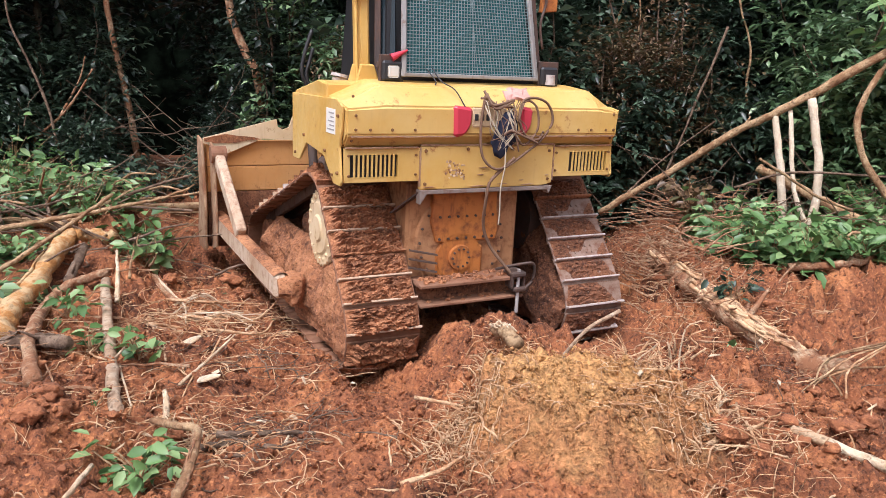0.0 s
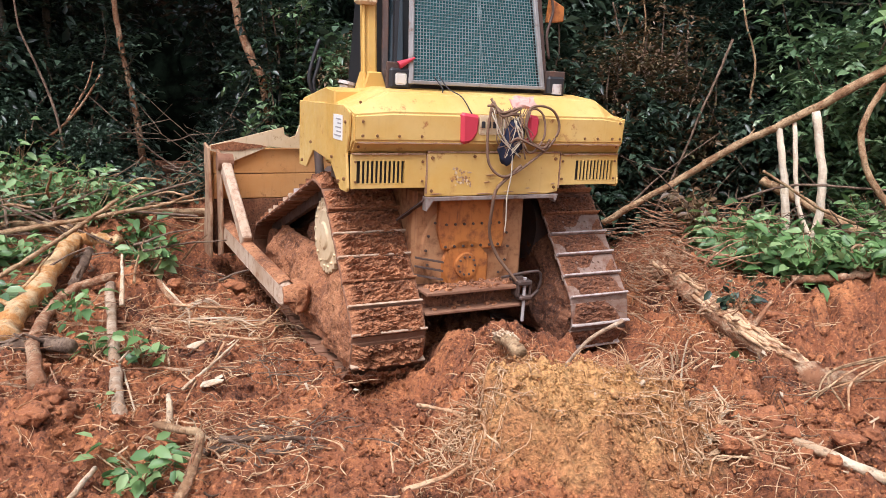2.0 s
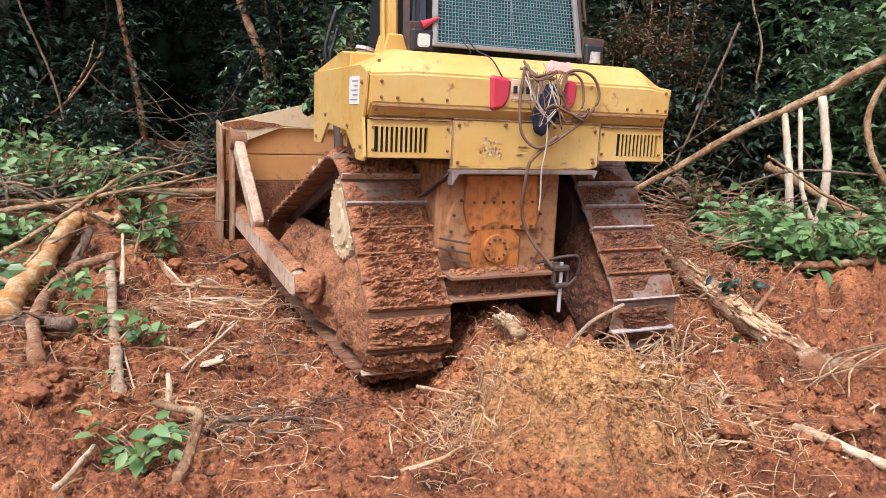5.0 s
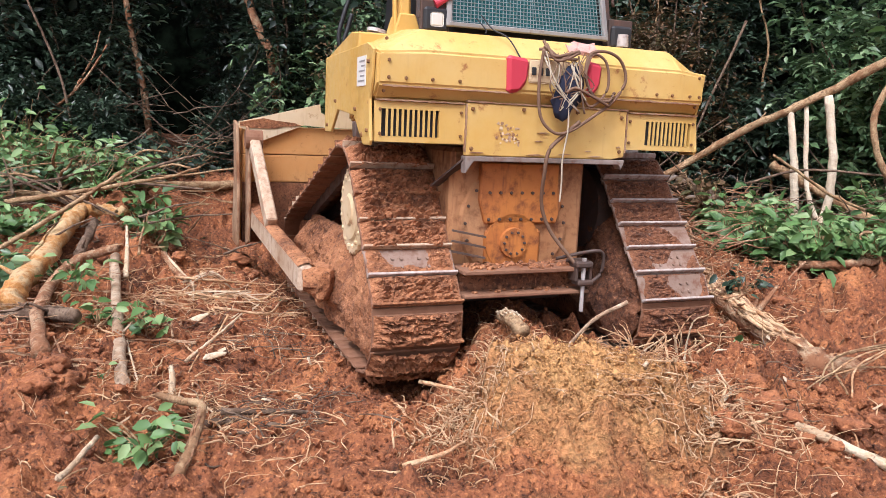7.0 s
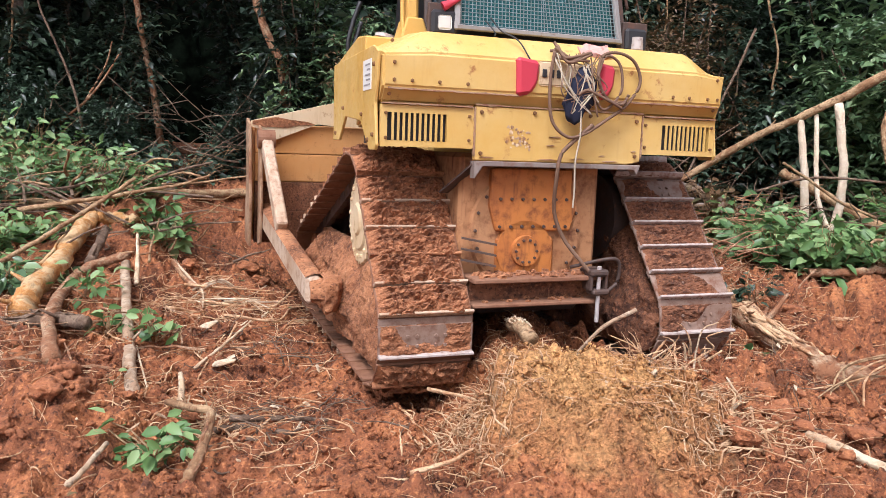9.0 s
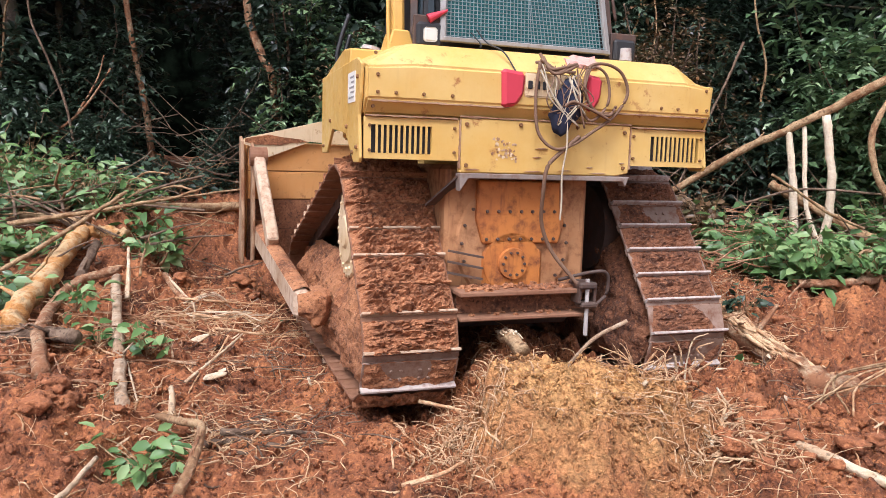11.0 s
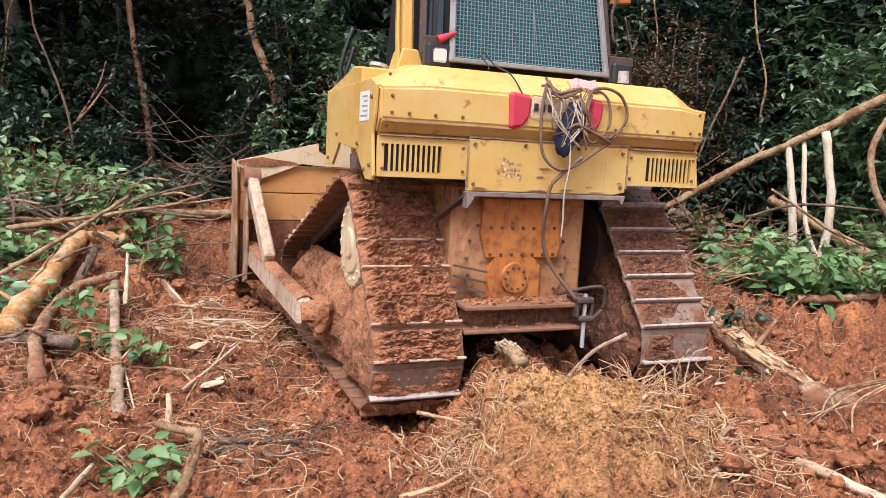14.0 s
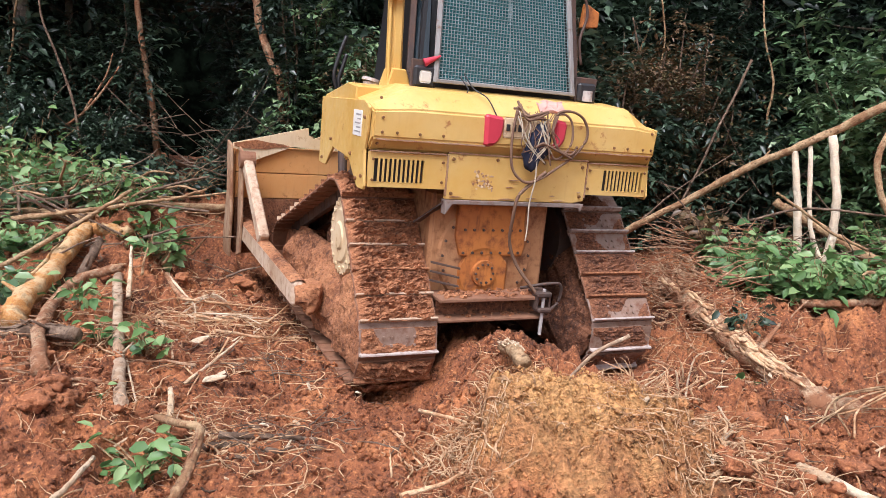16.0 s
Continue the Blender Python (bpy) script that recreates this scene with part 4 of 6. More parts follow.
    for side, x in ((-1, -0.86), (1, 0.70)):
        bm = bm_new()
        py = 0.56 if side < 0 else 1.05
        beam(bm, (x, py, 2.25), (x, py + 0.14, 3.7), 0.09, 0.16, 0.02)
        post = part("rops_post", bm, YELLOW, dozer, "yellow rollover post")
        if side < 0:
            v, f = tube(spline([(x - 0.07, 0.48, 2.38), (x - 0.075, 0.5, 2.6), (x - 0.07, 0.55, 3.0), (x - 0.07, 0.6, 3.5)]), [0.013] * 19, 8)
            finish("hose", v, f, YELLOW, post, smooth=True)
            bm = bm_new()
            box(bm, x - 0.13, x + 0.03, 0.50, 0.62, 3.015, 3.11, 0.02)
            part("cap", bm, CREAM, post, "cream plastic cap")
            bm = bm_new()
            slab(bm, [(-0.95, 2.38), (-0.75, 2.38), (-0.80, 2.52), (-0.91, 2.52)], 0.46, 0.66, "y", 0.01)
            part("foot", bm, YELLOW, post)
    bm = bm_new()
    box(bm, -1.0, 0.98, 0.5, 1.9, 3.70, 3.80, 0.02)
    part("roof", bm, YELLOW, dozer, "yellow canopy roof")
    # orange grab handle and cable at the other side
    bm = bm_new()
    slab(bm, [(0.72, 3.00), (0.88, 3.02), (0.88, 3.14), (0.74, 3.2)], 0.50, 0.56, "y", 0.008)
    part("mirror_bracket", bm, ORANGE, dozer, "orange bracket")
    v, f = tube(spline([(0.66, 0.45, 3.3), (0.72, 0.44, 3.1), (0.67, 0.43, 2.9), (0.70, 0.42, 2.7)]), [0.012] * 19, 8)
    finish("cable", v, f, DARK, dozer, smooth=True)
    # work lamps
    for x, lit in ((-0.71, 1), (0.72, 0)):
        bm = bm_new()
        box(bm, x - 0.085, x + 0.085, 0.30, 0.40, 2.40, 2.555, 0.018)
        lamp = part("work_lamp", bm, BLACK, dozer, "square black work lamp")
        bm = bm_new()
        if lit:
            box(bm, x - 0.045, x + 0.045, 0.288, 0.302, 2.43, 2.52, 0.012)
        else:
            disc(bm, (x, 0.30, 2.41), (0, 0, 1), 0.045, 0.04, 0.085, 20)
        part("lens", bm, LENS if lit else STEEL, lamp, "pale lamp lens" if lit else "dull round lamp glass")
        bm = bm_new()
        box(bm, x - 0.10, x + 0.10, 0.33, 0.36, 2.37, 2.60, 0.006)
        part("bracket", bm, DARK, lamp)
    bm = bm_new()
    disc(bm, (0.72, 0.36, 2.37), (0, 0, 1), 0.05, 0.045, 0.13, 20)
    part("beacon", bm, DARK, dozer, "small dark cylinder beside the lamp")
    bm = bm_new()
    disc(bm, (-0.72, 0.32, 2.575), (0.85, -0.1, 0.42), 0.032, 0.006, 0.14, 14)
    part("red_funnel", bm, RED, dozer, "small red plastic funnel lying on the lamp")
    # filler cap and two rubber pipes beside the cab
    bm = bm_new()
    disc(bm, (-0.98, 0.75, 2.36), (0, 0, 1), 0.06, 0.06, 0.05, 20)
    disc(bm, (-0.98, 0.75, 2.41), (0.2, 0, 1), 0.075, 0.07, 0.025, 20)
    part("filler_cap", bm, STEEL, dozer, "steel filler cap")
    for pts in ([(-1.0, 1.5, 2.25), (-1.07, 1.5, 2.42), (-1.04, 1.5, 2.6), (-0.98, 1.5, 2.78)], [(-0.99, 1.5, 2.25), (-1.03, 1.5, 2.4), (-1.0, 1.5, 2.52), (-0.97, 1.5, 2.63)]):
        v, f = tube(spline(pts), [0.018] * 19, 8)
        finish("pipe", v, f, BLACK, dozer, "curved black rubber pipe", smooth=True)


def build_bundle(dozer):
    """Red lamp pads, wire rope and cloth tied on the tank."""
    for x0, x1 in ((-0.36, -0.20), (0.23, 0.34)):
        bm = bm_new()
        slab(bm, [(x0, 2.255), (x1, 2.235), (x1 - 0.01, 2.10), (x1 - 0.06, 2.03), (x0 + 0.01, 2.015)], -0.075, 0.0, "y", 0.022)
        part("tail_pad", bm, RED, dozer, "faded red rounded tail lamp")
    bm = bm_new()
    box(bm, -0.20, 0.10, -0.052, -0.04, 2.09, 2.24, 0.01)
    part("recess_plate", bm, CREAM, dozer, "pale grimy plate with switches")
    for k in range(3):
        bm = bm_new()
        box(bm, -0.18 + 0.05 * k, -0.15 + 0.05 * k, -0.062, -0.05, 2.14, 2.19, 0.004)
        part("switch", bm, BLACK, dozer)
    def rope(points, r, m, label, per=8):
        line = spline(points, per)
        v, f = tube(line, [r] * len(line), 8)
        return finish("wire_rope" if m is ROPE else "string", v, f, m, dozer, label, smooth=True)
    y = -0.085
    rope([(-0.12, y, 2.30), (-0.14, y, 2.10), (-0.12, y - 0.01, 1.88), (-0.02, y - 0.03, 1.78), (0.10, y - 0.03, 1.80), (0.27, y - 0.02, 1.90), (0.42, y, 2.00),
          (0.51, y, 2.14), (0.46, y, 2.27), (0.34, y, 2.32), (0.22, y, 2.29), (0.19, y - 0.02, 2.15), (0.25, y - 0.03, 2.03), (0.37, y - 0.02, 2.00), (0.43, y, 2.06)], 0.0105, ROPE, "rusty wire rope coiled on the tank")
    rope([(0.12, y, 2.24), (0.16, y - 0.02, 2.05), (0.24, y - 0.03, 1.96), (0.36, y - 0.02, 2.08), (0.35, y, 2.25), (0.24, y, 2.29), (0.16, y - 0.03, 2.12), (0.04, y - 0.05, 2.04), (0.10, y - 0.05, 2.07), (0.24, y - 0.05, 2.02), (0.37, y - 0.03, 1.97)], 0.009, ROPE, "rusty wire rope coiled on the tank")
    rope([(0.16, y - 0.03, 1.86), (0.02, y - 0.02, 1.74), (-0.05, y - 0.02, 1.66), (-0.06, y, 1.52), (-0.02, 0.0, 1.30), (0.06, 0.0, 1.12), (0.16, -0.06, 0.98), (0.22, -0.1, 0.9)], 0.013, ROPE, "rusty wire rope hanging to the hitch")
    rng = random.Random(11)
    for k in range(16):
        x0 = -0.12 + 0.022 * k
        pts = [(x0, y + 0.01, 2.30 - rng.uniform(0, 0.05)), (x0 + rng.uniform(-0.08, 0.1), y - 0.03, 2.2), (x0 + rng.uniform(-0.08, 0.1), y - 0.05, 2.08), (0.05 + rng.uniform(-0.12, 0.14), y - 0.04, 1.95 + rng.uniform(-0.04, 0.1))]
        rope(pts, rng.choice((0.003, 0.004, 0.006)), rng.choice((PALE, ROPE, ROPE)), "frayed string")
    rope([(0.06, y - 0.04, 1.98), (0.07, y - 0.04, 1.8), (0.05, y - 0.03, 1.62), (0.06, y - 0.02, 1.45), (0.055, y - 0.02, 1.33)], 0.006, PALE, "frayed pale string")
    for k in range(6):
        j = [rng.uniform(-0.035, 0.035) for _ in range(8)]
        rope([(-0.09 + j[0], y + 0.06, 2.33 + j[1]), (-0.07 + j[2], y + 0.02, 2.30 + j[3]), (-0.02 + j[4], y - 0.03, 2.27 + j[5]), (0.10 + j[6], y - 0.02, 2.27 + j[7])], 0.010, ROPE, "knot of wire rope")
    bm = bm_new()
    bmesh.ops.create_icosphere(bm, subdivisions=3, radius=1)
    for v in bm.verts:
        s = 1 + 0.3 * noise.noise(v.co * 2.2) + 0.22 * noise.noise(v.co * 6)
        v.co = Vector((0.07 + 0.10 * v.co.x * s + 0.03 * v.co.z, y - 0.015 + 0.035 * v.co.y * s, 2.04 + 0.17 * v.co.z * s))
    part("cloth_rag", bm, CLOTH, dozer, "dark blue rag tied on with string", smooth=True)
    bm = bm_new()
    box(bm, 0.12, 0.35, 0.0, 0.11, 2.325, 2.345, 0)
    bmesh.ops.subdivide_edges(bm, edges=bm.edges[:], cuts=7, use_grid_fill=True)
    for v in bm.verts:
        q = v.co * 16
        v.co += Vector((0.03 * noise.noise(q + Vector((9, 0, 0))), 0.035 * noise.noise(q), 0.022 * noise.noise(q * 1.4)))
    bmesh.ops.rotate(bm, cent=(0.2, 0.05, 2.33), matrix=Matrix.Rotation(radians(38), 3, "X"), verts=bm.verts)
    part("pink_rag", bm, mat("pink_rag", (0.55, 0.30, 0.25), 0.95)[0], dozer, "faded pink rag lying on the tank")
    for pts in ([(-0.42, 0.24, 2.52), (-0.40, 0.10, 2.42), (-0.32, 0.02, 2.36), (-0.25, -0.05, 2.22)], [(-0.45, 0.25, 2.50), (-0.42, 0.16, 2.42), (-0.44, 0.12, 2.39)]):
        v, f = tube(spline(pts), [0.005] * 19, 6)
        finish("cable", v, f, BLACK, dozer, "thin black cable", smooth=True)


def build_blade(dozer):
    """Blade with its push arms; its origin is the trunnion on the track frames."""
    piv = Vector((0, 1.0, 0.62))
    off = Matrix.Translation(-piv)
    def put(name, bm, m, parent, label=""):
        bmesh.ops.transform(bm, matrix=off, verts=bm.verts)
        return part(name, bm, m, parent, label)
    bm = bm_new()
    # curved mouldboard as a shell
    prof = [(3.62, 0.42), (3.50, 0.60), (3.43, 0.85), (3.41, 1.10), (3.45, 1.40), (3.50, 1.60)]
    back = [(y - 0.05, z) for y, z in prof]
    slab(bm, prof + back[::-1], -1.63, 1.63, "x", 0)
    blade = put("blade", bm, BLADE, dozer, "big yellow dozer blade, its back scratched and muddy")
    blade.matrix_basis = Matrix.Translation(piv)
    for z, hh in ((0.60, 0.16), (0.91, 0.145), (1.20, 0.135), (1.48, 0.135)):
        bm = bm_new()
        box(bm, -1.60, 1.60, 3.33, 3.46, z - hh, z + hh, 0.004)
        put("back_rib", bm, WET_SHADED_MUD if z < 1 else BLADE, blade, "rib buried in wet mud" if z < 1 else "")
    for side in (-1, 1):
        bm = bm_new()
        slab(bm, [(3.62, 0.40), (3.25, 0.42), (3.18, 0.9), (3.30, 1.63), (3.56, 1.66), (3.5, 1.1), (3.66, 0.6)], side * 1.635, side * 1.665, "x", 0.006)
        put("end_plate", bm, ARM, blade, "scraped steel end plate")
        bm = bm_new()
        slab(bm, [(3.30, 0.42), (3.06, 0.5), (3.02, 0.9), (3.10, 1.58), (3.30, 1.62)], side * 1.55, side * 1.575, "x", 0.006)
        put("gusset", bm, ARM, blade)
        # spill guard, rising towards the middle
        bm = bm_new()
        slab(bm, [(side * 1.64, 1.60), (side * 1.64, 1.655), (side * 0.84, 1.86), (side * 0.83, 1.78), (side * 0.77, 1.745), (side * 0.70, 1.77), (side * 0.66, 1.89), (0, 1.90), (0, 1.62), (side * 0.80, 1.63), (side * 1.0, 1.645), (side * 1.43, 1.47), (side * 1.5, 1.56)], 3.29, 3.315, "y", 0)
        guard = put("spill_guard", bm, CREAM, blade, "pale bent spill guard on the blade's top")
        bm = bm_new()
        slab(bm, [(side * 1.63, 1.62), (side * 1.52, 1.60), (side * 1.30, 1.60), (side * 1.20, 1.625), (side * 1.02, 1.64), (side * 1.10, 1.665), (side * 1.28, 1.68), (side * 1.40, 1.70), (side * 1.63, 1.655)], 3.283, 3.292, "y", 0)
        put("mud_patch", bm, MUD, guard, "smear of dried mud")
        bm = bm_new()
        beam(bm, (side * 1.40, 1.0, 0.63), (side * 1.50, 3.35, 0.74), 0.12, 0.22, 0.03)
        arm = put("push_arm", bm, ARM_PALE, blade, "long scuffed push arm")
        v, f, na, nb = [], [], 90, 9
        for i in range(na):
            for j in range(nb):
                a, c = i / (na - 1), j / (nb - 1)
                q = Vector((side * (1.40 + 0.10 * a) + (c - 0.5) * 0.13, 1.01 + 2.2 * a, 0.74 + 0.105 * a))
                rise = 0.018 + 0.03 * noise.noise(q * 4) + 0.02 * noise.noise(q * 13)
                q.z += rise * (1 - abs(2 * c - 1) ** 3) - 0.012 * abs(2 * c - 1) ** 3
                v.append(q - piv)
        f = [(i * nb + j, i * nb + j + 1, (i + 1) * nb + j + 1, (i + 1) * nb + j) for i in range(na - 1) for j in range(nb - 1)]
        finish("mud_strip", v, f, MUD, arm, "dried mud lying along the arm", smooth=True)
        bm = bm_new()
        beam(bm, (side * 1.47, 2.25, 0.82), (side * 1.52, 3.12, 1.50), 0.10, 0.14, 0.015)
        put("brace", bm, ARM_PALE, blade, "scuffed diagonal brace")
        bm = bm_new()
        disc(bm, (side * 1.44, 3.10, 1.50), (side, 0, 0), 0.09, 0.09, 0.16, 20)
        put("brace_pin", bm, PLATE, blade)
        bm = bm_new()
        box(bm, side * 1.20, side * 1.36, 0.92, 1.16, 0.48, 0.74, 0.04)
        bmesh.ops.subdivide_edges(bm, edges=bm.edges[:], cuts=3, use_grid_fill=True)
        disc(bm, (side * 1.33, 1.04, 0.62), (side, 0, 0), 0.11, 0.10, 0.10, 24)
        for q in bm.verts:
            q.co += Vector((0.5, 1, 1)) * (0.04 * noise.noise(q.co * 7) + 0.02 * noise.noise(q.co * 19))
        put("trunnion", bm, MUD, blade, "muddy trunnion")
        bm = bm_new()
        disc(bm, (side * 0.5, 2.9, 0.9), (0, 0.25, 1), 0.05, 0.05, 0.9, 16)
        put("lift_cylinder", bm, DARK, blade)
    return blade, piv


dozer = tagged(new("bulldozer"), "muddy yellow crawler bulldozer with high drive sprockets, seen from behind", "bulldozer")
# how far each track has run backwards, in metres
TRAVEL_LEFT = [(0, 0), (0.5, 0.005), (1, 0.055), (1.5, 0.152), (2, 0.166), (2.5, 0.22), (3, 0.425), (3.5, 0.755), (4, 0.985), (4.5, 1.15), (5, 1.31), (5.5, 1.47), (6, 1.63), (6.5, 1.795), (7, 1.919), (7.5, 2.075), (8, 2.177), (8.5, 2.222), (9, 2.327), (9.5, 2.38), (10, 2.41), (10.5, 2.43), (11, 2.44), (11.5, 2.441), (12, 2.441), (12.5, 2.441), (13, 2.442), (13.5, 2.442), (14, 2.424), (14.5, 2.397), (15, 2.352), (15.5, 2.309), (16, 2.274)]
TRAVEL_RIGHT = [(0, 0), (0.5, 0.008), (1, 0.045), (1.5, 0.046), (2, 0.064), (2.5, 0.1), (3, 0.189), (3.5, 0.267), (4, 0.44), (4.5, 0.6), (5, 0.76), (5.5, 0.92), (6, 1.08), (6.5, 1.2335), (7, 1.3625), (7.5, 1.5185), (8, 1.6255), (8.5, 1.6345), (9, 1.687), (9.5, 1.73), (10, 1.77), (10.5, 1.8), (11, 1.815), (11.5, 1.82), (12, 1.82), (12.5, 1.817), (13, 1.765), (13.5, 1.675), (14, 1.509), (14.5, 1.336), (15, 1.137), (15.5, 0.927), (16, 0.72)]
# lift of the blade's top, in metres
LIFT = [(0, 0), (1, 0.01), (2, 0.03), (2.5, 0.09), (3, 0.158), (3.5, 0.17), (4, 0.18), (6.5, 0.11), (7, 0.11), (7.5, 0.128), (8, 0.25), (8.5, 0.26), (9, 0.26),
        (11.5, 0.166), (12, 0.105), (12.5, 0.073), (13, 0.068), (13.5, 0.034), (14, 0.015), (14.5, -0.007), (15, 0.006), (15.5, 0.018), (16, 0.02)]
build_tank(dozer)
build_rear_case(dozer)
build_cab(dozer)
build_bundle(dozer)
blade, blade_pivot = build_blade(dozer)
SHOE_ROWS = build_track(dozer, -1, TRAVEL_LEFT, 0.01) + build_track(dozer, 1, TRAVEL_RIGHT, 0.01)

# ---- forest ----
def build_shrub(seed, tall, wide, twigs, per, leaf, material, label, stems=5, reach=0.45):
    """A shrub with its foot at the origin: bent stems and leafy sprays."""
    rng = random.Random(seed)
    nr = np.random.RandomState(seed)
    root = tagged(new("shrub"), label, "shrub", "understorey shrubs")
    cen = []
    h = Heap()
    for _ in range(stems):
        a = rng.uniform(0, 6.28)
        top = (wide * rng.uniform(0.2, 0.9) * math.cos(a), wide * rng.uniform(0.2, 0.9) * math.sin(a), tall * rng.uniform(0.6, 1.0))
        line = wavy((rng.uniform(-0.1, 0.1), rng.uniform(-0.1, 0.1), -0.05), top, 9, 0.03 * tall, rng)
        h.add(*tube(line, [0.008 + 0.018 * (1 - i / 8) * tall / 3 for i in range(9)], 5))
        for p in line[2:]:
            for _ in range(4):
                cen.append(p + Vector((rng.gauss(0, 0.22), rng.gauss(0, 0.22), rng.gauss(0, 0.15))) * wide)
    finish("branchwork", h.v, h.f, WOOD_GREY, root)
    arr = sprays(nr, np.array(cen), twigs, per, reach, leaf)
    leaves_mesh("foliage", *arr, material, root)
    return root


def build_tree(seed, tall, girth, crown_r, leaf, material):
    """A forest tree: tapered trunk with limbs and a ragged crown."""
    rng = random.Random(seed)
    nr = np.random.RandomState(seed)
    root = tagged(new("tree"), "slender forest tree, its high dark green crown added to shade the forest", "tree", "forest trees")
    h = Heap()
    line = wavy((0, 0, -0.1), (rng.uniform(-0.5, 0.5), rng.uniform(-0.5, 0.5), tall), 14, 0.06, rng)
    h.add(*tube(line, [girth * (1.25 - 0.9 * i / 13) for i in range(14)], 9, 0.06, rng))
    cen = []
    for i in range(5, 14):
        for _ in range(3):
            a = rng.uniform(0, 6.28)
            d = crown_r * rng.uniform(0.4, 1.0)
            tip = line[i] + Vector((d * math.cos(a), d * math.sin(a), rng.uniform(0.0, 0.9)))
            limb = wavy(line[i], tip, 6, 0.06, rng)
            h.add(*tube(limb, [girth * 0.35 * (1 - 0.8 * k / 5) for k in range(6)], 5))
            for p in limb[2:]:
                for _ in range(3):
                    cen.append(p + Vector((rng.gauss(0, 0.4), rng.gauss(0, 0.4), rng.gauss(0, 0.3))))
    finish("trunk", h.v, h.f, WOOD_DARK, root, smooth=True)
    leaves_mesh("crown", *sprays(nr, np.array(cen), 2, 6, 0.8, leaf * 1.5), material, root)
    return root


def plant_forest():
    rng = random.Random(21)
    kinds = [
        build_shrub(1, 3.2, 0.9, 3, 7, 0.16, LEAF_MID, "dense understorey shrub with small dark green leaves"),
        build_shrub(2, 4.2, 1.0, 3, 7, 0.17, LEAF_SHADED, "tall understorey shrub with green leaves painted dark for forest shade"),
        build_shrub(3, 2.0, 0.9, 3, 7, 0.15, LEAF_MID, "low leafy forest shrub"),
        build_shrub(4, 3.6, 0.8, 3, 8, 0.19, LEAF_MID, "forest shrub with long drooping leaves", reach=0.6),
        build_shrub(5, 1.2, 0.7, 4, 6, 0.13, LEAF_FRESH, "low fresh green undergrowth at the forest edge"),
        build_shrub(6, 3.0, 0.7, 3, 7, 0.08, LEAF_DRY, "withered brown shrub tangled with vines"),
        build_shrub(7, 3.6, 0.9, 3, 7, 0.17, LEAF_LIT, "tall forest-edge shrub with green leaves painted light as if sunlit"),
    ]
    spots = []
    for row, (y, n, ks) in enumerate([(10.6, 15, (0, 2, 4, 3)), (11.8, 16, (0, 1, 2, 3)), (13.2, 16, (1, 0, 3)), (15.0, 14, (1, 0, 3)), (17.5, 13, (1, 1, 3))]):
        for k in range(n):
            x = (k / (n - 1) - 0.5) * (y * 1.55) + rng.uniform(-0.5, 0.5)
            s = rng.uniform(0.8, 1.25)
            if row < 3 and -6.5 < x < -2.4:
                s *= 0.6 if row else 0.45
            jitter = rng.uniform(-0.5, 0.5)
            if row < 4 and -4.5 < x < -2.7:
                s *= 0.7
            kind_no = rng.choice(ks)
            # shrubs on the left swap to the copy painted dark for shade
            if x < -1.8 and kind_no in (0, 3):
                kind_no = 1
            if row > 0 and -0.45 < x / y < -0.30:
                continue
            spots.append((x, y + jitter, kind_no, s))
    spots += [(0.2, 12.5, 5, 1.3), (-0.6, 12.9, 5, 1.2), (2.75, 10.5, 5, 1.15), (3.2, 10.8, 5, 1.1), (2.4, 10.7, 5, 1.2), (1.0, 13.0, 5, 1.4),
              (-5.6, 9.8, 2, 0.7), (-4.4, 9.9, 2, 0.6), (-3.4, 10.4, 2, 0.45), (-6.6, 9.3, 2, 0.7), (5.6, 9.6, 6, 1.0), (6.3, 9.4, 6, 1.1), (6.9, 9.0, 0, 1.1), (5.0, 10.1, 6, 1.0), (-1.9, 10.1, 6, 0.85), (-1.45, 10.4, 6, 0.95), (-1.25, 10.1, 5, 1.05), (-4.9, 10.4, 0, 0.9)]
    used = set()
    for x, y, k, s in spots:
        m = pose(x, y, gz(x, y) - 0.05, 0, 0, rng.uniform(0, 360))
        if k in used:
            ob = copy_thing(kinds[k], m)
        else:
            used.add(k)
            ob = kinds[k]
            ob.matrix_basis = m
        ob.scale = (s, s, s)
    # crowns hang mostly above the view, added to block skylight from the forest
    trees = [build_tree(31, 8.5, 0.10, 2.2, 0.16, LEAF_SHADED), build_tree(32, 9.5, 0.13, 2.5, 0.18, LEAF_SHADED), build_tree(33, 7.5, 0.07, 2.0, 0.16, LEAF_MID)]
    first = [True] * 3
    for y, n in ((10.6, 8), (12.5, 8), (15.0, 9), (18.0, 10)):
        for k in range(n):
            x = (k / (n - 1) - 0.5) * y * 1.7 + rng.uniform(-0.7, 0.7)
            yy = y + rng.uniform(-0.7, 0.7)
            if y < 11 and -2.5 < x < 5.0:
                continue
            q = rng.randrange(3)
            m = pose(x, yy, gz(x, yy) - 0.05, 0, 0, rng.uniform(0, 360))
            if -0.47 < x / yy < -0.20 and y < 14:
                continue
            if first[q]:
                first[q] = False
                trees[q].matrix_basis = m
            else:
                copy_thing(trees[q], m)


plant_forest()


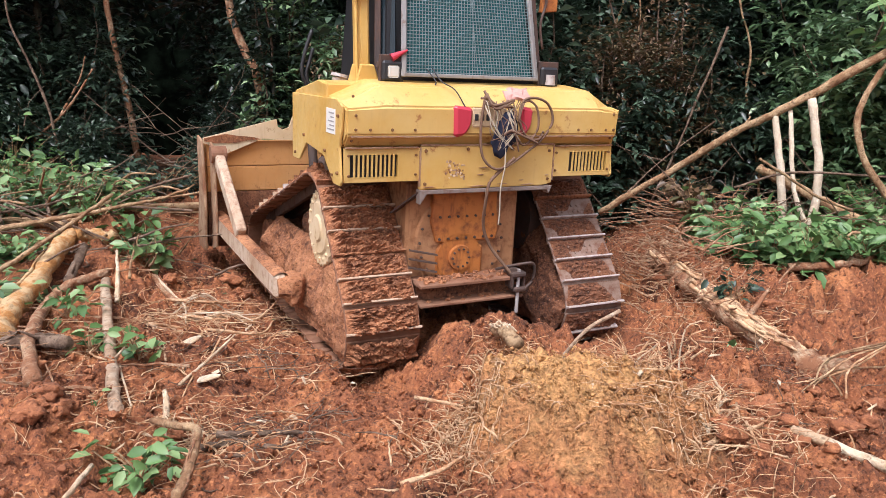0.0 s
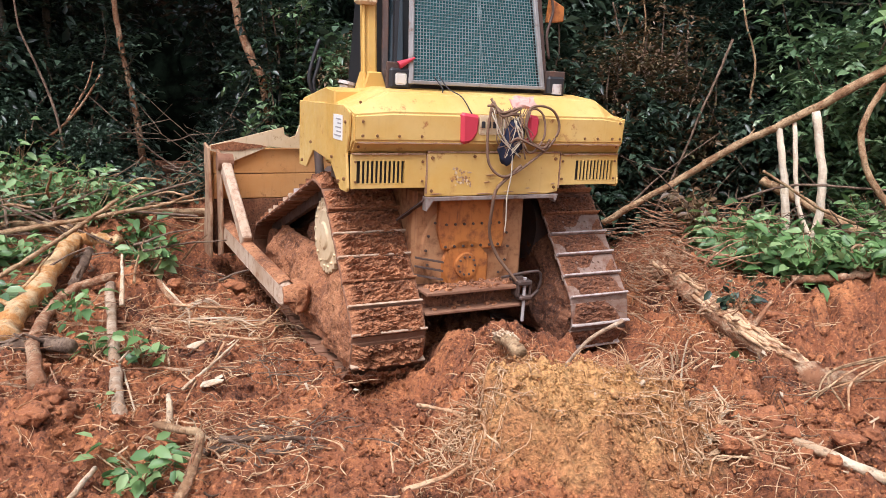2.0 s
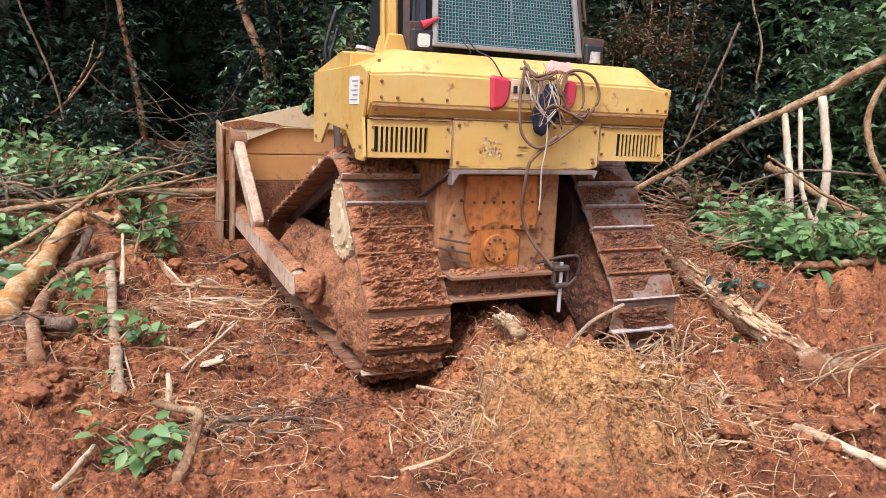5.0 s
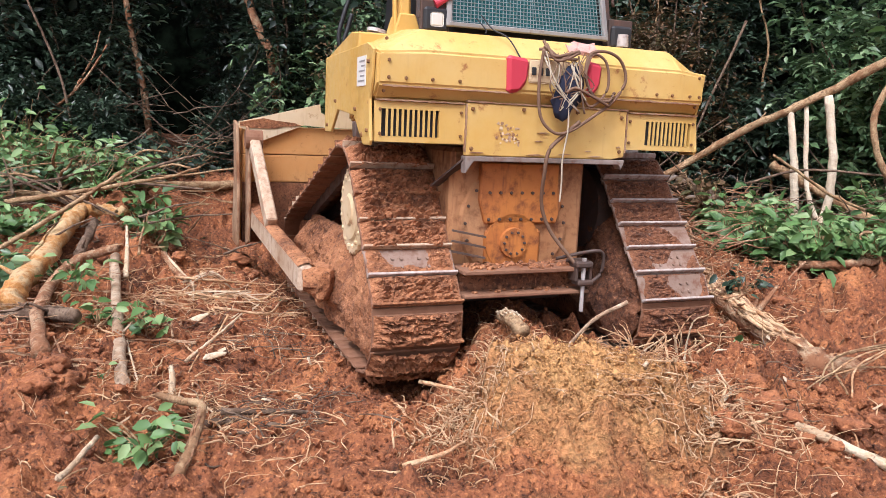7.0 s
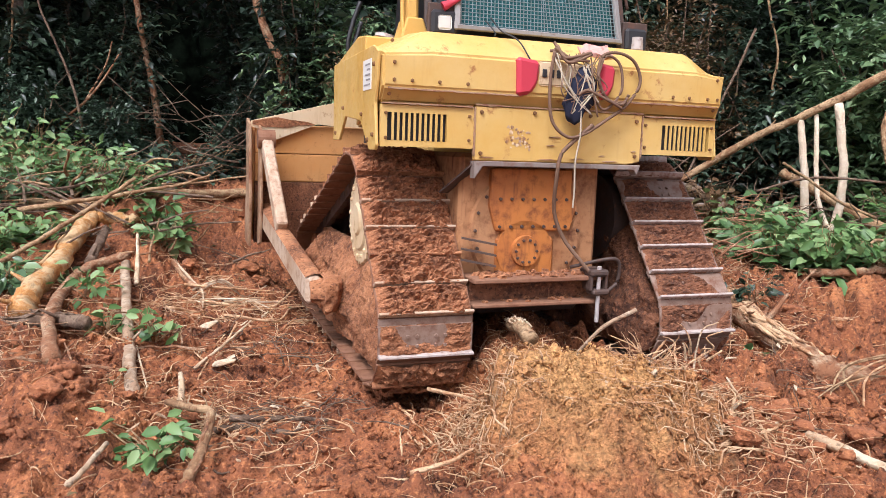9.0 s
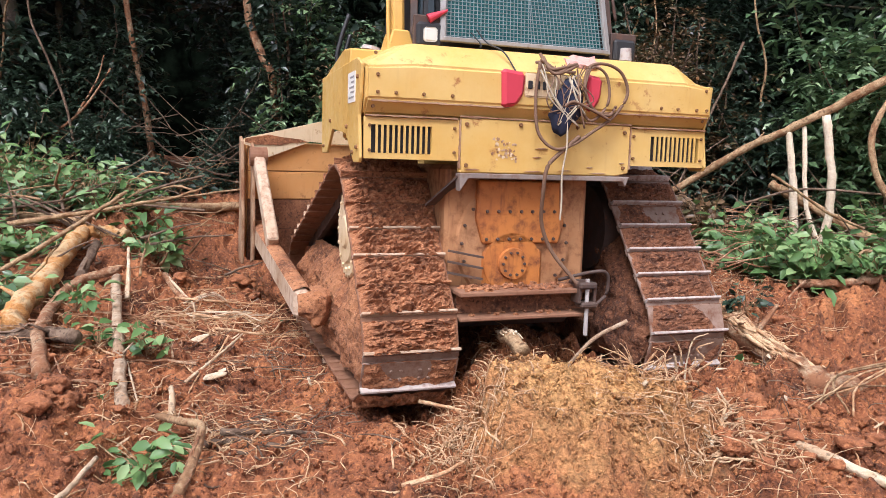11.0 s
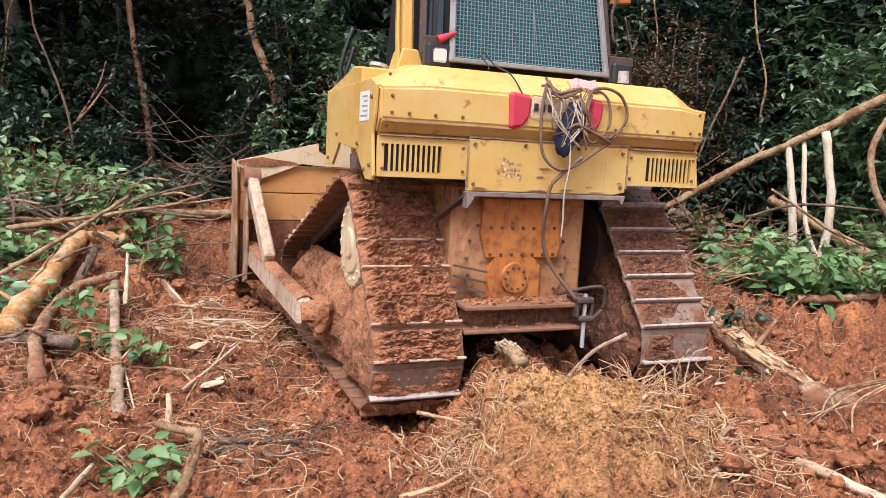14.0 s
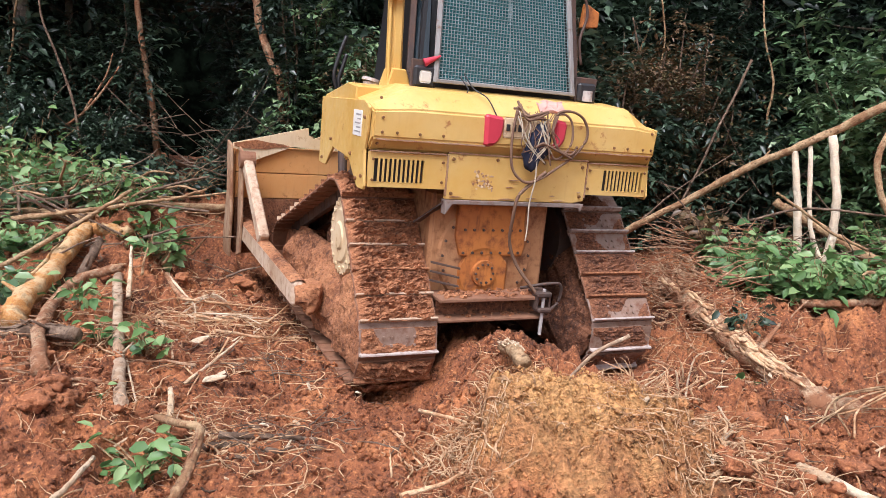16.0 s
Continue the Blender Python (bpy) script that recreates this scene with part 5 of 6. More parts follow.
def build_backdrop():
    bm = bmesh.new()
    n = 48
    lo = []
    for i in range(n + 1):
        a = math.pi * (i / n)
        lo.append((26 * math.cos(a), 6 + 20 * math.sin(a)))
    a = [bm.verts.new((x, y, -0.5)) for x, y in lo]
    b = [bm.verts.new((x, y, 9 + 1.5 * math.sin(i * 1.7) + math.sin(i * 0.6))) for i, (x, y) in enumerate(lo)]
    for i in range(n):
        bm.faces.new((a[i], a[i + 1], b[i + 1], b[i]))
    # near-black colour on this sheet stands for the shade inside the forest
    m, nn, l, bb = mat("forest_shade", (0.01, 0.02, 0.01), 1.0)
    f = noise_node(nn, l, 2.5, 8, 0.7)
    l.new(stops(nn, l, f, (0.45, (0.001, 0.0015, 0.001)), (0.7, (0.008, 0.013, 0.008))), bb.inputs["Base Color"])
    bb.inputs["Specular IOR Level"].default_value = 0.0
    tagged(part("backdrop", bm, m), "far forest in deep shade, painted near-black on a curved sheet", "forest", kind="structure")


build_backdrop()

# ---- logs, sticks and roots ----
def stick(name, label, points, radii, material, category="stick", seg=9, seed=0, knots=0, group="", torn=0, strip_material=None):
    """A crooked piece of wood along the points, with ragged thickness and a few broken side knots."""
    rng = random.Random(seed + 100)
    line = spline(points, 7)
    n = len(line)
    rad = [radii[0] + (radii[1] - radii[0]) * i / (n - 1) for i in range(n)]
    line = [p + Vector((rng.uniform(-1, 1), rng.uniform(-1, 1), rng.uniform(-1, 1))) * rad[0] * 0.16 for p in line]
    if category in ("log", "stick", "branch"):
        for p, r in zip(line, rad):
            p.z = max(p.z, gz(p.x, p.y, (-0.35 if category == "log" else 0.25) * r))
    h = Heap()
    ragged = 0.18 if category == "log" else 0.15
    h.add(*tube(line, [r * rng.uniform(0.95, 1.05) for r in rad], seg, ragged, rng))
    strips = []
    for _ in range(torn):
        i = rng.randrange(0, n - 6)
        off = Vector((rng.uniform(-1, 1), rng.uniform(-0.4, 0.4), rng.uniform(0.2, 1))).normalized()
        strip = [line[min(n - 1, i + k)] + off * rad[i] * (0.95 + 0.1 * k * rng.random()) for k in range(rng.randrange(4, 9))]
        strips.append(tube(strip, [rad[i] * rng.uniform(0.12, 0.32) * (1 - 0.1 * k) for k in range(len(strip))], 5, 0.3, rng))
    for _ in range(knots):
        i = rng.randrange(1, n - 1)
        d = Vector((rng.uniform(-1, 1), rng.uniform(-1, 1), rng.uniform(0.1, 1))).normalized()
        L = rad[i] * rng.uniform(2, 4)
        h.add(*tube([line[i], line[i] + d * L * 0.6, line[i] + d * L], [rad[i] * 0.32, rad[i] * 0.22, rad[i] * 0.12], 6))
    ob = tagged(finish(name, h.v, h.f, material, smooth=True), label, category, group)
    for k, (v, f) in enumerate(strips):
        finish("bark_strip", v, f, strip_material or material, ob, smooth=True)
    return ob


def lie(points, up):
    """Points (x, y) laid on the ground, raised by up."""
    return [(x, y, gz(x, y, up)) for x, y in points]


stick("log", "thick peeled orange-brown log with a crooked end", [(-3.28, 5.35, 0.20), (-3.36, 5.64, 0.30), (-3.57, 6.59, 0.45), (-3.69, 7.2, 0.61), (-3.68, 7.4, 0.65), (-3.49, 7.5, 0.61), (-3.34, 7.52, 0.60)], (0.095, 0.062), WOOD_ORANGE, "log", 12, 1, 2, torn=3)
stick("log", "brown crooked branch lying under other wood", [(-3.09, 6.80, 0.40), (-3.31, 6.55, 0.34), (-3.33, 6.18, 0.27), (-2.96, 5.18, 0.24), (-2.50, 4.38, 0.20)], (0.042, 0.048), WOOD_MUDDY, "log", 10, 2, 3)
stick("branch", "short grey-brown branch lying on the bank", [(-3.45, 7.1, 0.58), (-3.34, 6.55, 0.36)], (0.04, 0.045), WOOD_GREY, "branch", 9, 3, 1)
stick("stick", "straight pale stripped stick lying on the soil", [(-3.07, 6.66, 0.33), (-2.33, 5.05, 0.17), (-1.81, 3.93, 0.12)], (0.044, 0.040), WOOD_WEATHERED, "stick", 10, 4, 1)
stick("stick", "long thin tan stick leaning over the logs", [(-3.91, 6.0, 0.4), (-3.8, 6.3, 0.51), (-3.54, 6.8, 0.76), (-3.27, 7.4, 1.06)], (0.026, 0.018), WOOD_TAN, "leaning stick", 8, 5, 2)
stick("log", "dark broken log end with splinters", [(-3.6, 5.15, 0.2), (-3.12, 5.08, 0.20), (-2.89, 5.15, 0.22), (-2.62, 5.05, 0.24)], (0.06, 0.05), WOOD_GREY, "log", 10, 6, 3, torn=14)
stick("log", "long tan log lying across the forest edge", [(-5.2, 8.35, 0.85), (-4.53, 8.35, 0.82), (-3.84, 8.75, 0.76), (-2.6, 9.40, 0.74)], (0.045, 0.055), WOOD_TAN, "log", 9, 7, 2)
stick("branch", "fallen grey branch at the forest edge", [(-5.2, 10.2, 1.15), (-4.39, 9.5, 0.98), (-3.5, 8.95, 0.76)], (0.05, 0.06), WOOD_GREY, "branch", 8, 8, 2)
stick("branch", "tan branch among cut brushwood", [(-4.62, 7.73, 0.74), (-3.76, 7.6, 0.74)], (0.05, 0.05), WOOD_TAN, "branch", 8, 9, 2)
stick("branch", "thin tan branch among cut brushwood", [(-5.2, 9.0, 1.25), (-4.5, 8.19, 0.88), (-4.2, 8.07, 0.80)], (0.03, 0.03), WOOD_TAN, "branch", 8, 10, 2)
stick("stick", "pale stick poking out of the soil", [(-1.68, 3.0, 0.11), (-1.68, 3.12, 0.11), (-1.71, 3.42, 0.11)], (0.016, 0.012), WOOD_PALE, "splinter", 8, 11)
stick("branch", "bent tan root end with peeling bark", [(-1.62, 3.95, 0.12), (-1.40, 3.76, 0.17), (-1.27, 3.66, 0.18), (-1.21, 3.34, 0.13), (-1.2, 3.1, 0.08)], (0.018, 0.028), WOOD_TAN, "root", 9, 12, 2, torn=8, strip_material=WOOD_MUDDY)
stick("branch", "dark muddy root lying flat", [(-1.25, 3.92, 0.05), (-1.0, 3.95, 0.05), (-0.72, 4.0, 0.03)], (0.022, 0.012), WOOD_GREY, "root", 8, 13, 2)
stick("stub", "short sawn stub of pale wood sticking out of the earth", [(0.345, 4.74, 0.43), (0.385, 4.58, 0.455), (0.45, 4.38, 0.435)], (0.042, 0.048), WOOD_TAN, "stump", 12, 14, 0, torn=12, strip_material=WOOD_PALE)
stick("stick", "bare pale stick leaning out of the mound", [(0.72, 4.78, 0.08), (0.76, 4.74, 0.20), (0.93, 4.70, 0.43), (1.15, 4.74, 0.55)], (0.009, 0.014), WOOD_WEATHERED, "stick", 8, 15)
stick("log", "long muddy log with torn bark lying in the soil", [(2.06, 7.2, 0.45), (2.20, 6.75, 0.36), (2.32, 6.1, 0.24), (2.47, 5.6, 0.12), (2.62, 5.3, 0.04), (2.80, 4.95, -0.06)], (0.09, 0.10), WOOD_MUDDY, "log", 12, 16, 4, torn=40, strip_material=ROOT)
stick("log", "pale torn log with reddish bark lying in the soil", [(1.86, 3.79, 0.15), (2.05, 3.72, 0.08), (2.24, 3.55, 0.04), (2.45, 3.35, 0.0)], (0.026, 0.030), WOOD_PALE, "stick", 9, 17, 1)
for k in range(6):
    stick("root", "dry tan root strand in a loose bunch", [(2.2 + 0.17 * (k % 3), 4.5 + 0.05 * ((k * 3) % 5), gz(2.3, 4.55, 0.02)), (2.6 + 0.1 * (k % 2), 4.75 + 0.03 * ((k * 2) % 5), gz(2.6, 4.75, 0.05 + 0.015 * ((k * 4) % 6))), (3.3, 5.1 + 0.07 * ((k * 5) % 6), 0.05 + 0.04 * k)], (0.004 + 0.0015 * (k % 3), 0.008), ROOT if k % 2 else WOOD_TAN, "root", 6, 20 + k, 0, "dry root strands")
# leaning pole and the stripped stems at it
stick("pole", "long leaning stripped tree pole with tan bark", [(2.01, 9.6, 0.62), (2.87, 9.2, 1.23), (3.42, 8.9, 1.65), (3.93, 8.6, 1.96), (4.89, 8.2, 2.59), (5.9, 7.8, 3.2)], (0.040, 0.052), WOOD_TAN, "pole", 10, 30, 2)
stick("stem", "stripped white stem standing under the pole", [(3.78, 8.68, 1.88), (3.85, 8.6, 1.3), (3.93, 8.6, 0.55)], (0.036, 0.048), WOOD_WHITE, "stem", 9, 31, 0, "stripped white stems")
stick("stem", "thin stripped white stem standing under the pole", [(3.93, 8.62, 1.9), (3.99, 8.5, 0.99), (4.15, 8.4, 0.55)], (0.024, 0.030), WOOD_WHITE, "stem", 9, 32, 0, "stripped white stems")
stick("stem", "stripped white stem standing under the pole", [(4.1, 8.5, 2.02), (4.2, 8.4, 1.25), (4.15, 8.4, 0.55)], (0.048, 0.045), WOOD_WHITE, "stem", 9, 33, 0, "stripped white stems")
stick("stem", "curved pale liana stem", [(4.95, 8.2, 2.75), (4.76, 8.2, 2.43), (4.49, 8.2, 1.92), (4.49, 8.1, 1.45), (4.79, 8.0, 0.94), (5.1, 7.9, 0.6)], (0.03, 0.04), WOOD_TAN, "stem", 8, 34)
stick("log", "tan fallen log resting on the green bush", [(3.73, 8.9, 1.24), (3.95, 8.7, 1.09), (4.28, 8.4, 0.88), (4.58, 8.0, 0.67), (4.85, 7.7, 0.49)], (0.05, 0.065), WOOD_TAN, "log", 10, 35, 1)
stick("branch", "thin grey branch across the bush", [(3.19, 8.2, 1.06), (3.78, 8.2, 1.22), (4.62, 8.2, 1.19), (5.06, 8.2, 1.16)], (0.014, 0.012), WOOD_GREY, "branch", 7, 36)
stick("branch", "thin tan branch across the bush", [(3.36, 8.0, 1.38), (3.63, 8.0, 1.22), (4.01, 8.0, 0.98), (4.39, 8.0, 0.83)], (0.014, 0.016), WOOD_TAN, "branch", 7, 37)
stick("branch", "thin bent tan branch on the bank", [(3.85, 7.0, 0.55), (3.92, 7.1, 0.72), (4.4, 7.2, 0.62), (5.2, 7.3, 0.55)], (0.016, 0.012), WOOD_TAN, "branch", 7, 38, 1)
stick("branch", "muddy bark slab half buried", [(3.25, 6.9, 0.42), (3.7, 6.85, 0.46), (4.1, 7.0, 0.46)], (0.04, 0.03), WOOD_MUDDY, "branch", 8, 39)
stick("sapling", "thin leaning pale sapling", [(2.7, 9.9, 0.6), (3.09, 9.9, 1.49), (3.28, 9.9, 2.03), (3.47, 9.9, 2.5), (3.64, 9.9, 2.97)], (0.015, 0.018), WOOD_GREY, "sapling", 8, 40)
stick("branch", "bare forked brown branch before the forest", [(-4.42, 9.69, 2.43), (-4.63, 9.69, 2.12), (-4.87, 9.69, 1.84), (-5.27, 9.69, 1.5), (-5.6, 9.6, 0.9)], (0.010, 0.026), WOOD_MUDDY, "branch", 7, 41, 2)
stick("branch", "bare forked brown branch before the forest", [(-4.5, 9.69, 2.59), (-4.58, 9.69, 2.33), (-4.7, 9.69, 2.12), (-4.89, 9.69, 1.83)], (0.007, 0.018), WOOD_MUDDY, "branch", 7, 42, 1)
stick("sapling", "thin bent grey sapling", [(-5.4, 9.6, 3.35), (-5.35, 9.6, 2.95), (-5.13, 9.6, 2.41), (-4.95, 9.6, 1.83), (-4.8, 9.6, 0.7)], (0.012, 0.018), WOOD_GREY, "sapling", 7, 43)
stick("sapling", "slender reddish-brown trunk in the undergrowth", [(-4.56, 10.5, 3.54), (-4.47, 10.5, 2.81), (-4.36, 10.5, 2.21), (-4.3, 10.5, 1.76), (-4.18, 10.5, 0.6)], (0.035, 0.05), WOOD_MUDDY, "sapling", 8, 44)
stick("sapling", "slender pale trunk in the undergrowth", [(-2.95, 10.2, 4.0), (-2.83, 10.2, 3.46), (-2.75, 10.2, 3.04), (-2.62, 10.2, 2.69), (-2.45, 10.2, 2.2), (-2.4, 10.2, 0.5)], (0.05, 0.06), WOOD_MUDDY, "sapling", 8, 45)
for k, (x, y, top) in enumerate([(2.2, 11.0, 3.9), (2.9, 10.8, 3.6), (1.9, 11.4, 4.2), (5.9, 10.0, 3.8), (0.1, 12.0, 4.2), (-0.7, 11.6, 4.0), (-6.3, 9.9, 3.5), (-2.2, 11.2, 3.9), (4.4, 10.4, 3.9), (6.8, 9.6, 3.4)]):
    rng_v = random.Random(k)
    line = wavy((x, y, gz(x, y)), (x + rng_v.uniform(-0.8, 0.8), y + 0.2, top), 7, 0.12, rng_v)
    stick("vine", "thin crooked brown vine hanging in the forest", line, (0.022, 0.012), WOOD_GREY if k % 2 else WOOD_TAN, "vine", 6, 60 + k, 0, "forest vines")

rng_b = random.Random(77)
for k in range(9):
    x, y, a, L = rng_b.uniform(-5.2, -3.0), rng_b.uniform(7.4, 8.9), rng_b.uniform(-0.9, 0.9), rng_b.uniform(0.5, 1.1)
    line = wavy((x - L * math.cos(a), y - 0.6 * L * math.sin(a), gz(x, y, 0.08)), (x + L * math.cos(a), y + 0.6 * L * math.sin(a), gz(x, y, rng_b.uniform(0.15, 0.5))), 6, 0.05, rng_b)
    stick("branch", "cut tan branch in the brushwood heap" if k % 3 else "grey cut branch in the brushwood heap", line, (rng_b.uniform(0.014, 0.03), 0.012), WOOD_TAN if k % 3 else WOOD_GREY, "branch", 7, 200 + k, 2, "cut branches")


def brush_pile(name, label, cx, cy, sx, sy, z0, n, material, seed, r=(0.006, 0.02), long=(0.3, 1.1), rise=0.5):
    """A tangle of cut twigs."""
    rng = random.Random(seed)
    h = Heap()
    for _ in range(n):
        x, y = rng.gauss(cx, sx), rng.gauss(cy, sy)
        a, L = rng.uniform(0, 6.28), rng.uniform(*long)
        p = Vector((x, y, gz(x, y) + z0 * rng.random()))
        q = p + Vector((math.cos(a) * L, math.sin(a) * L * 0.7, rng.uniform(-0.15, rise) * L))
        q.z = max(q.z, gz(q.x, q.y, 0.01))
        rr = rng.uniform(*r)
        h.add(*tube(wavy(p, q, 6, L * 0.035, rng), [rr * (1 - 0.12 * i) for i in range(6)], 5))
    return tagged(finish(name, h.v, h.f, material), label, "brushwood", kind="stuff")


brush_pile("brushwood", "tangled tan twigs and cut brushwood on the bank", -4.6, 8.4, 0.9, 0.6, 0.35, 110, WOOD_TAN, 1)
brush_pile("brushwood", "grey-brown twigs under the cut brushwood", -4.3, 7.6, 0.9, 0.8, 0.2, 90, WOOD_GREY, 2)
brush_pile("brushwood", "tangle of torn brown roots beside the bush", 2.75, 8.3, 0.35, 0.5, 0.5, 190, WOOD_MUDDY, 3, (0.004, 0.012), (0.2, 0.8), 0.4)
brush_pile("brushwood", "grey twigs in the green bush", 4.1, 8.2, 0.7, 0.5, 0.4, 90, WOOD_GREY, 4, (0.004, 0.010), (0.3, 0.9))
brush_pile("brushwood", "torn reddish roots round the log", 2.15, 7.0, 0.22, 0.6, 0.25, 220, WOOD_MUDDY, 5, (0.003, 0.012), (0.15, 0.5), 0.6)
brush_pile("brushwood", "dark twigs at the forest edge", 4.0, 10.2, 1.6, 0.5, 0.9, 110, WOOD_GREY, 6, (0.005, 0.014), (0.5, 1.4), 0.9)
brush_pile("brushwood", "dark twigs at the forest edge", -4.2, 10.2, 1.8, 0.5, 0.9, 110, WOOD_GREY, 7, (0.005, 0.014), (0.5, 1.4), 0.9)
brush_pile("brushwood", "splintered muddy twigs on the soil", -2.75, 5.3, 0.45, 0.7, 0.08, 120, WOOD_MUDDY, 8, (0.003, 0.012), (0.15, 0.6), 0.2)


def scatter_roots(name, label, spots, material, seed):
    """Thin curling roots that poke out of the soil and lie on it."""
    rng = random.Random(seed)
    h = Heap()
    for cx, cy, sx, sy, n, size, stand in spots:
        for _ in range(n):
            x, y = rng.gauss(cx, sx), rng.gauss(cy, sy)
            if y < 2.6:
                continue
            a, L = rng.uniform(0, 6.28), size * rng.uniform(0.4, 1.4)
            pts, turn, z = [], rng.uniform(-0.8, 0.8), gz(x, y, -0.01)
            up = stand * rng.random()
            for k in range(8):
                g = gz(x, y)
                z = max(g + 0.004, z + up * L / 7)
                pts.append(Vector((x, y, z if k else g - 0.015)))
                a += turn * 0.35 + rng.uniform(-0.55, 0.55)
                s = L / 7 * (1 - 0.5 * stand)
                x, y = x + math.cos(a) * s, y + math.sin(a) * s
                up *= 0.75
            r = 0.0016 + 0.0042 * rng.random() ** 2
            h.add(*tube(pts, [r * (1.25 - 0.11 * k) for k in range(8)], 5))
    return tagged(finish(name, h.v, h.f, material, smooth=True), label, "roots", kind="stuff")


scatter_roots("fine_roots", "thin tan roots poking out of the churned soil",
              [(0.75, 4.2, 0.5, 0.45, 36, 0.26, 0.5), (1.30, 4.0, 0.22, 0.4, 210, 0.28, 0.9), (1.5, 4.9, 0.35, 0.25, 40, 0.36, 1.4), (0.12, 3.85, 0.18, 0.3, 190, 0.18, 0.9), (1.15, 3.6, 0.25, 0.2, 60, 0.26, 0.6),
               (1.75, 4.0, 0.35, 0.3, 60, 0.25, 0.4), (0.42, 4.7, 0.25, 0.25, 110, 0.18, 0.8), (-1.2, 3.9, 0.4, 0.4, 130, 0.25, 0.4), (-2.1, 6.2, 0.4, 0.45, 170, 0.4, 0.3),
               (-1.5, 5.2, 0.5, 0.5, 80, 0.3, 0.3), (-2.3, 4.0, 0.4, 0.5, 90, 0.22, 0.4), (2.4, 6.2, 0.5, 0.7, 110, 0.3, 0.4), (-2.7, 7.4, 0.4, 0.5, 90, 0.25, 0.3), (-0.4, 3.7, 0.6, 0.4, 30, 0.15, 0.4)], ROOT, 1)
scatter_roots("root_fibres", "pale curling root fibres round the torn-up root ball",
              [(0.08, 3.75, 0.15, 0.28, 200, 0.22, 0.8), (1.38, 3.75, 0.2, 0.35, 230, 0.3, 0.8), (-1.45, 4.0, 0.3, 0.25, 90, 0.25, 0.5), (-2.0, 6.3, 0.4, 0.35, 130, 0.4, 0.3),
               (2.25, 6.0, 0.3, 0.6, 120, 0.3, 0.4), (2.8, 6.7, 0.4, 0.4, 70, 0.35, 0.3), (-2.9, 5.2, 0.4, 0.6, 90, 0.3, 0.4), (0.45, 4.55, 0.22, 0.2, 80, 0.16, 0.9)], ROOT, 5)
scatter_roots("dark_roots", "dark wet roots lying on the soil",
              [(-1.0, 4.1, 0.3, 0.3, 70, 0.3, 0.2), (-1.4, 5.3, 0.4, 0.4, 60, 0.4, 0.2), (2.2, 4.6, 0.4, 0.3, 40, 0.25, 0.3)], WOOD_GREY, 2)
for k, pts in enumerate([[(-2.75, 7.05, 0.3), (-2.46, 6.75, 0.16), (-2.3, 6.5, 0.14), (-2.21, 6.24, 0.06)], [(-2.25, 6.35, 0.10), (-1.9, 6.25, 0.09), (-1.6, 6.25, 0.1), (-1.45, 6.45, 0.22)],
                         [(-2.5, 6.6, 0.18), (-2.1, 6.6, 0.16), (-1.7, 6.7, 0.12)], [(-1.75, 4.75, 0.04), (-1.62, 5.1, 0.14), (-1.55, 5.4, 0.2)], [(-0.17, 4.36, 0.1), (0.0, 4.26, 0.11), (0.14, 4.15, 0.12)],
                         [(-0.2, 3.25, 0.1), (0.0, 3.3, 0.15), (0.1, 3.4, 0.17)], [(1.35, 3.7, 0.2), (1.5, 3.85, 0.26), (1.58, 4.0, 0.24), (1.57, 4.2, 0.3)], [(1.3, 3.6, 0.12), (1.5, 3.65, 0.17), (1.68, 3.72, 0.2)],
                         [(1.28, 4.78, 0.12), (1.3, 4.76, 0.25), (1.36, 4.74, 0.36)], [(1.5, 4.85, 0.05), (1.52, 4.82, 0.2), (1.49, 4.8, 0.32)], [(1.6, 4.85, 0.05), (1.63, 4.82, 0.17), (1.75, 4.8, 0.28)]]):
    stick("root", "pale crooked root sticking out of the earth", pts, (0.014, 0.006), ROOT if k % 3 else WOOD_PALE, "root", 7, 80 + k, 1, "pale roots")

def strand(points, r, up, seed, material, label="pale crooked root lying on the earth", r_end=None):
    stick("root", label, lie(points, up), (r, r_end or r * 0.5), material, "root", 7, seed, 0, "pale roots")


strand([(-2.74, 6.09), (-2.36, 5.85), (-2.2, 6.05), (-1.83, 5.83), (-1.5, 5.95), (-1.52, 6.5), (-1.56, 6.95)], 0.017, 0.02, 301, ROOT, "long tan root curling over the soil", 0.007)
strand([(-2.78, 7.05), (-2.61, 6.89), (-2.36, 6.63), (-2.2, 6.44)], 0.034, 0.01, 302, WOOD_MUDDY, "thick reddish root end", 0.024)
strand([(-1.71, 5.58), (-1.74, 5.42), (-1.69, 4.89), (-1.59, 4.34)], 0.009, 0.012, 303, ROOT)
strand([(-2.34, 5.17), (-2.1, 4.7), (-1.82, 4.16)], 0.010, 0.012, 304, WOOD_PALE)
strand([(-1.35, 3.80), (-1.19, 3.91), (-0.87, 3.78)], 0.024, 0.01, 305, WOOD_GREY, "dark muddy root lying flat", 0.012)
strand([(-1.32, 3.70), (-1.1, 3.70), (-0.95, 3.62)], 0.012, 0.01, 306, WOOD_GREY, "dark muddy root lying flat")
strand([(1.78, 4.33), (1.66, 3.95), (1.50, 3.66), (1.38, 3.62)], 0.008, 0.03, 307, ROOT)
strand([(1.60, 3.75), (1.57, 3.55), (1.46, 3.54), (1.34, 3.50), (1.26, 3.36)], 0.008, 0.03, 308, ROOT)
strand([(1.19, 3.80), (1.45, 4.2), (1.83, 4.62)], 0.008, 0.03, 309, ROOT)
stick("stick", "upright pale splinter beside the stick", [(-2.95, 6.68, 0.62), (-2.88, 6.5, 0.42), (-2.80, 6.28, 0.24)], (0.012, 0.024), WOOD_PALE, "splinter", 7, 310)
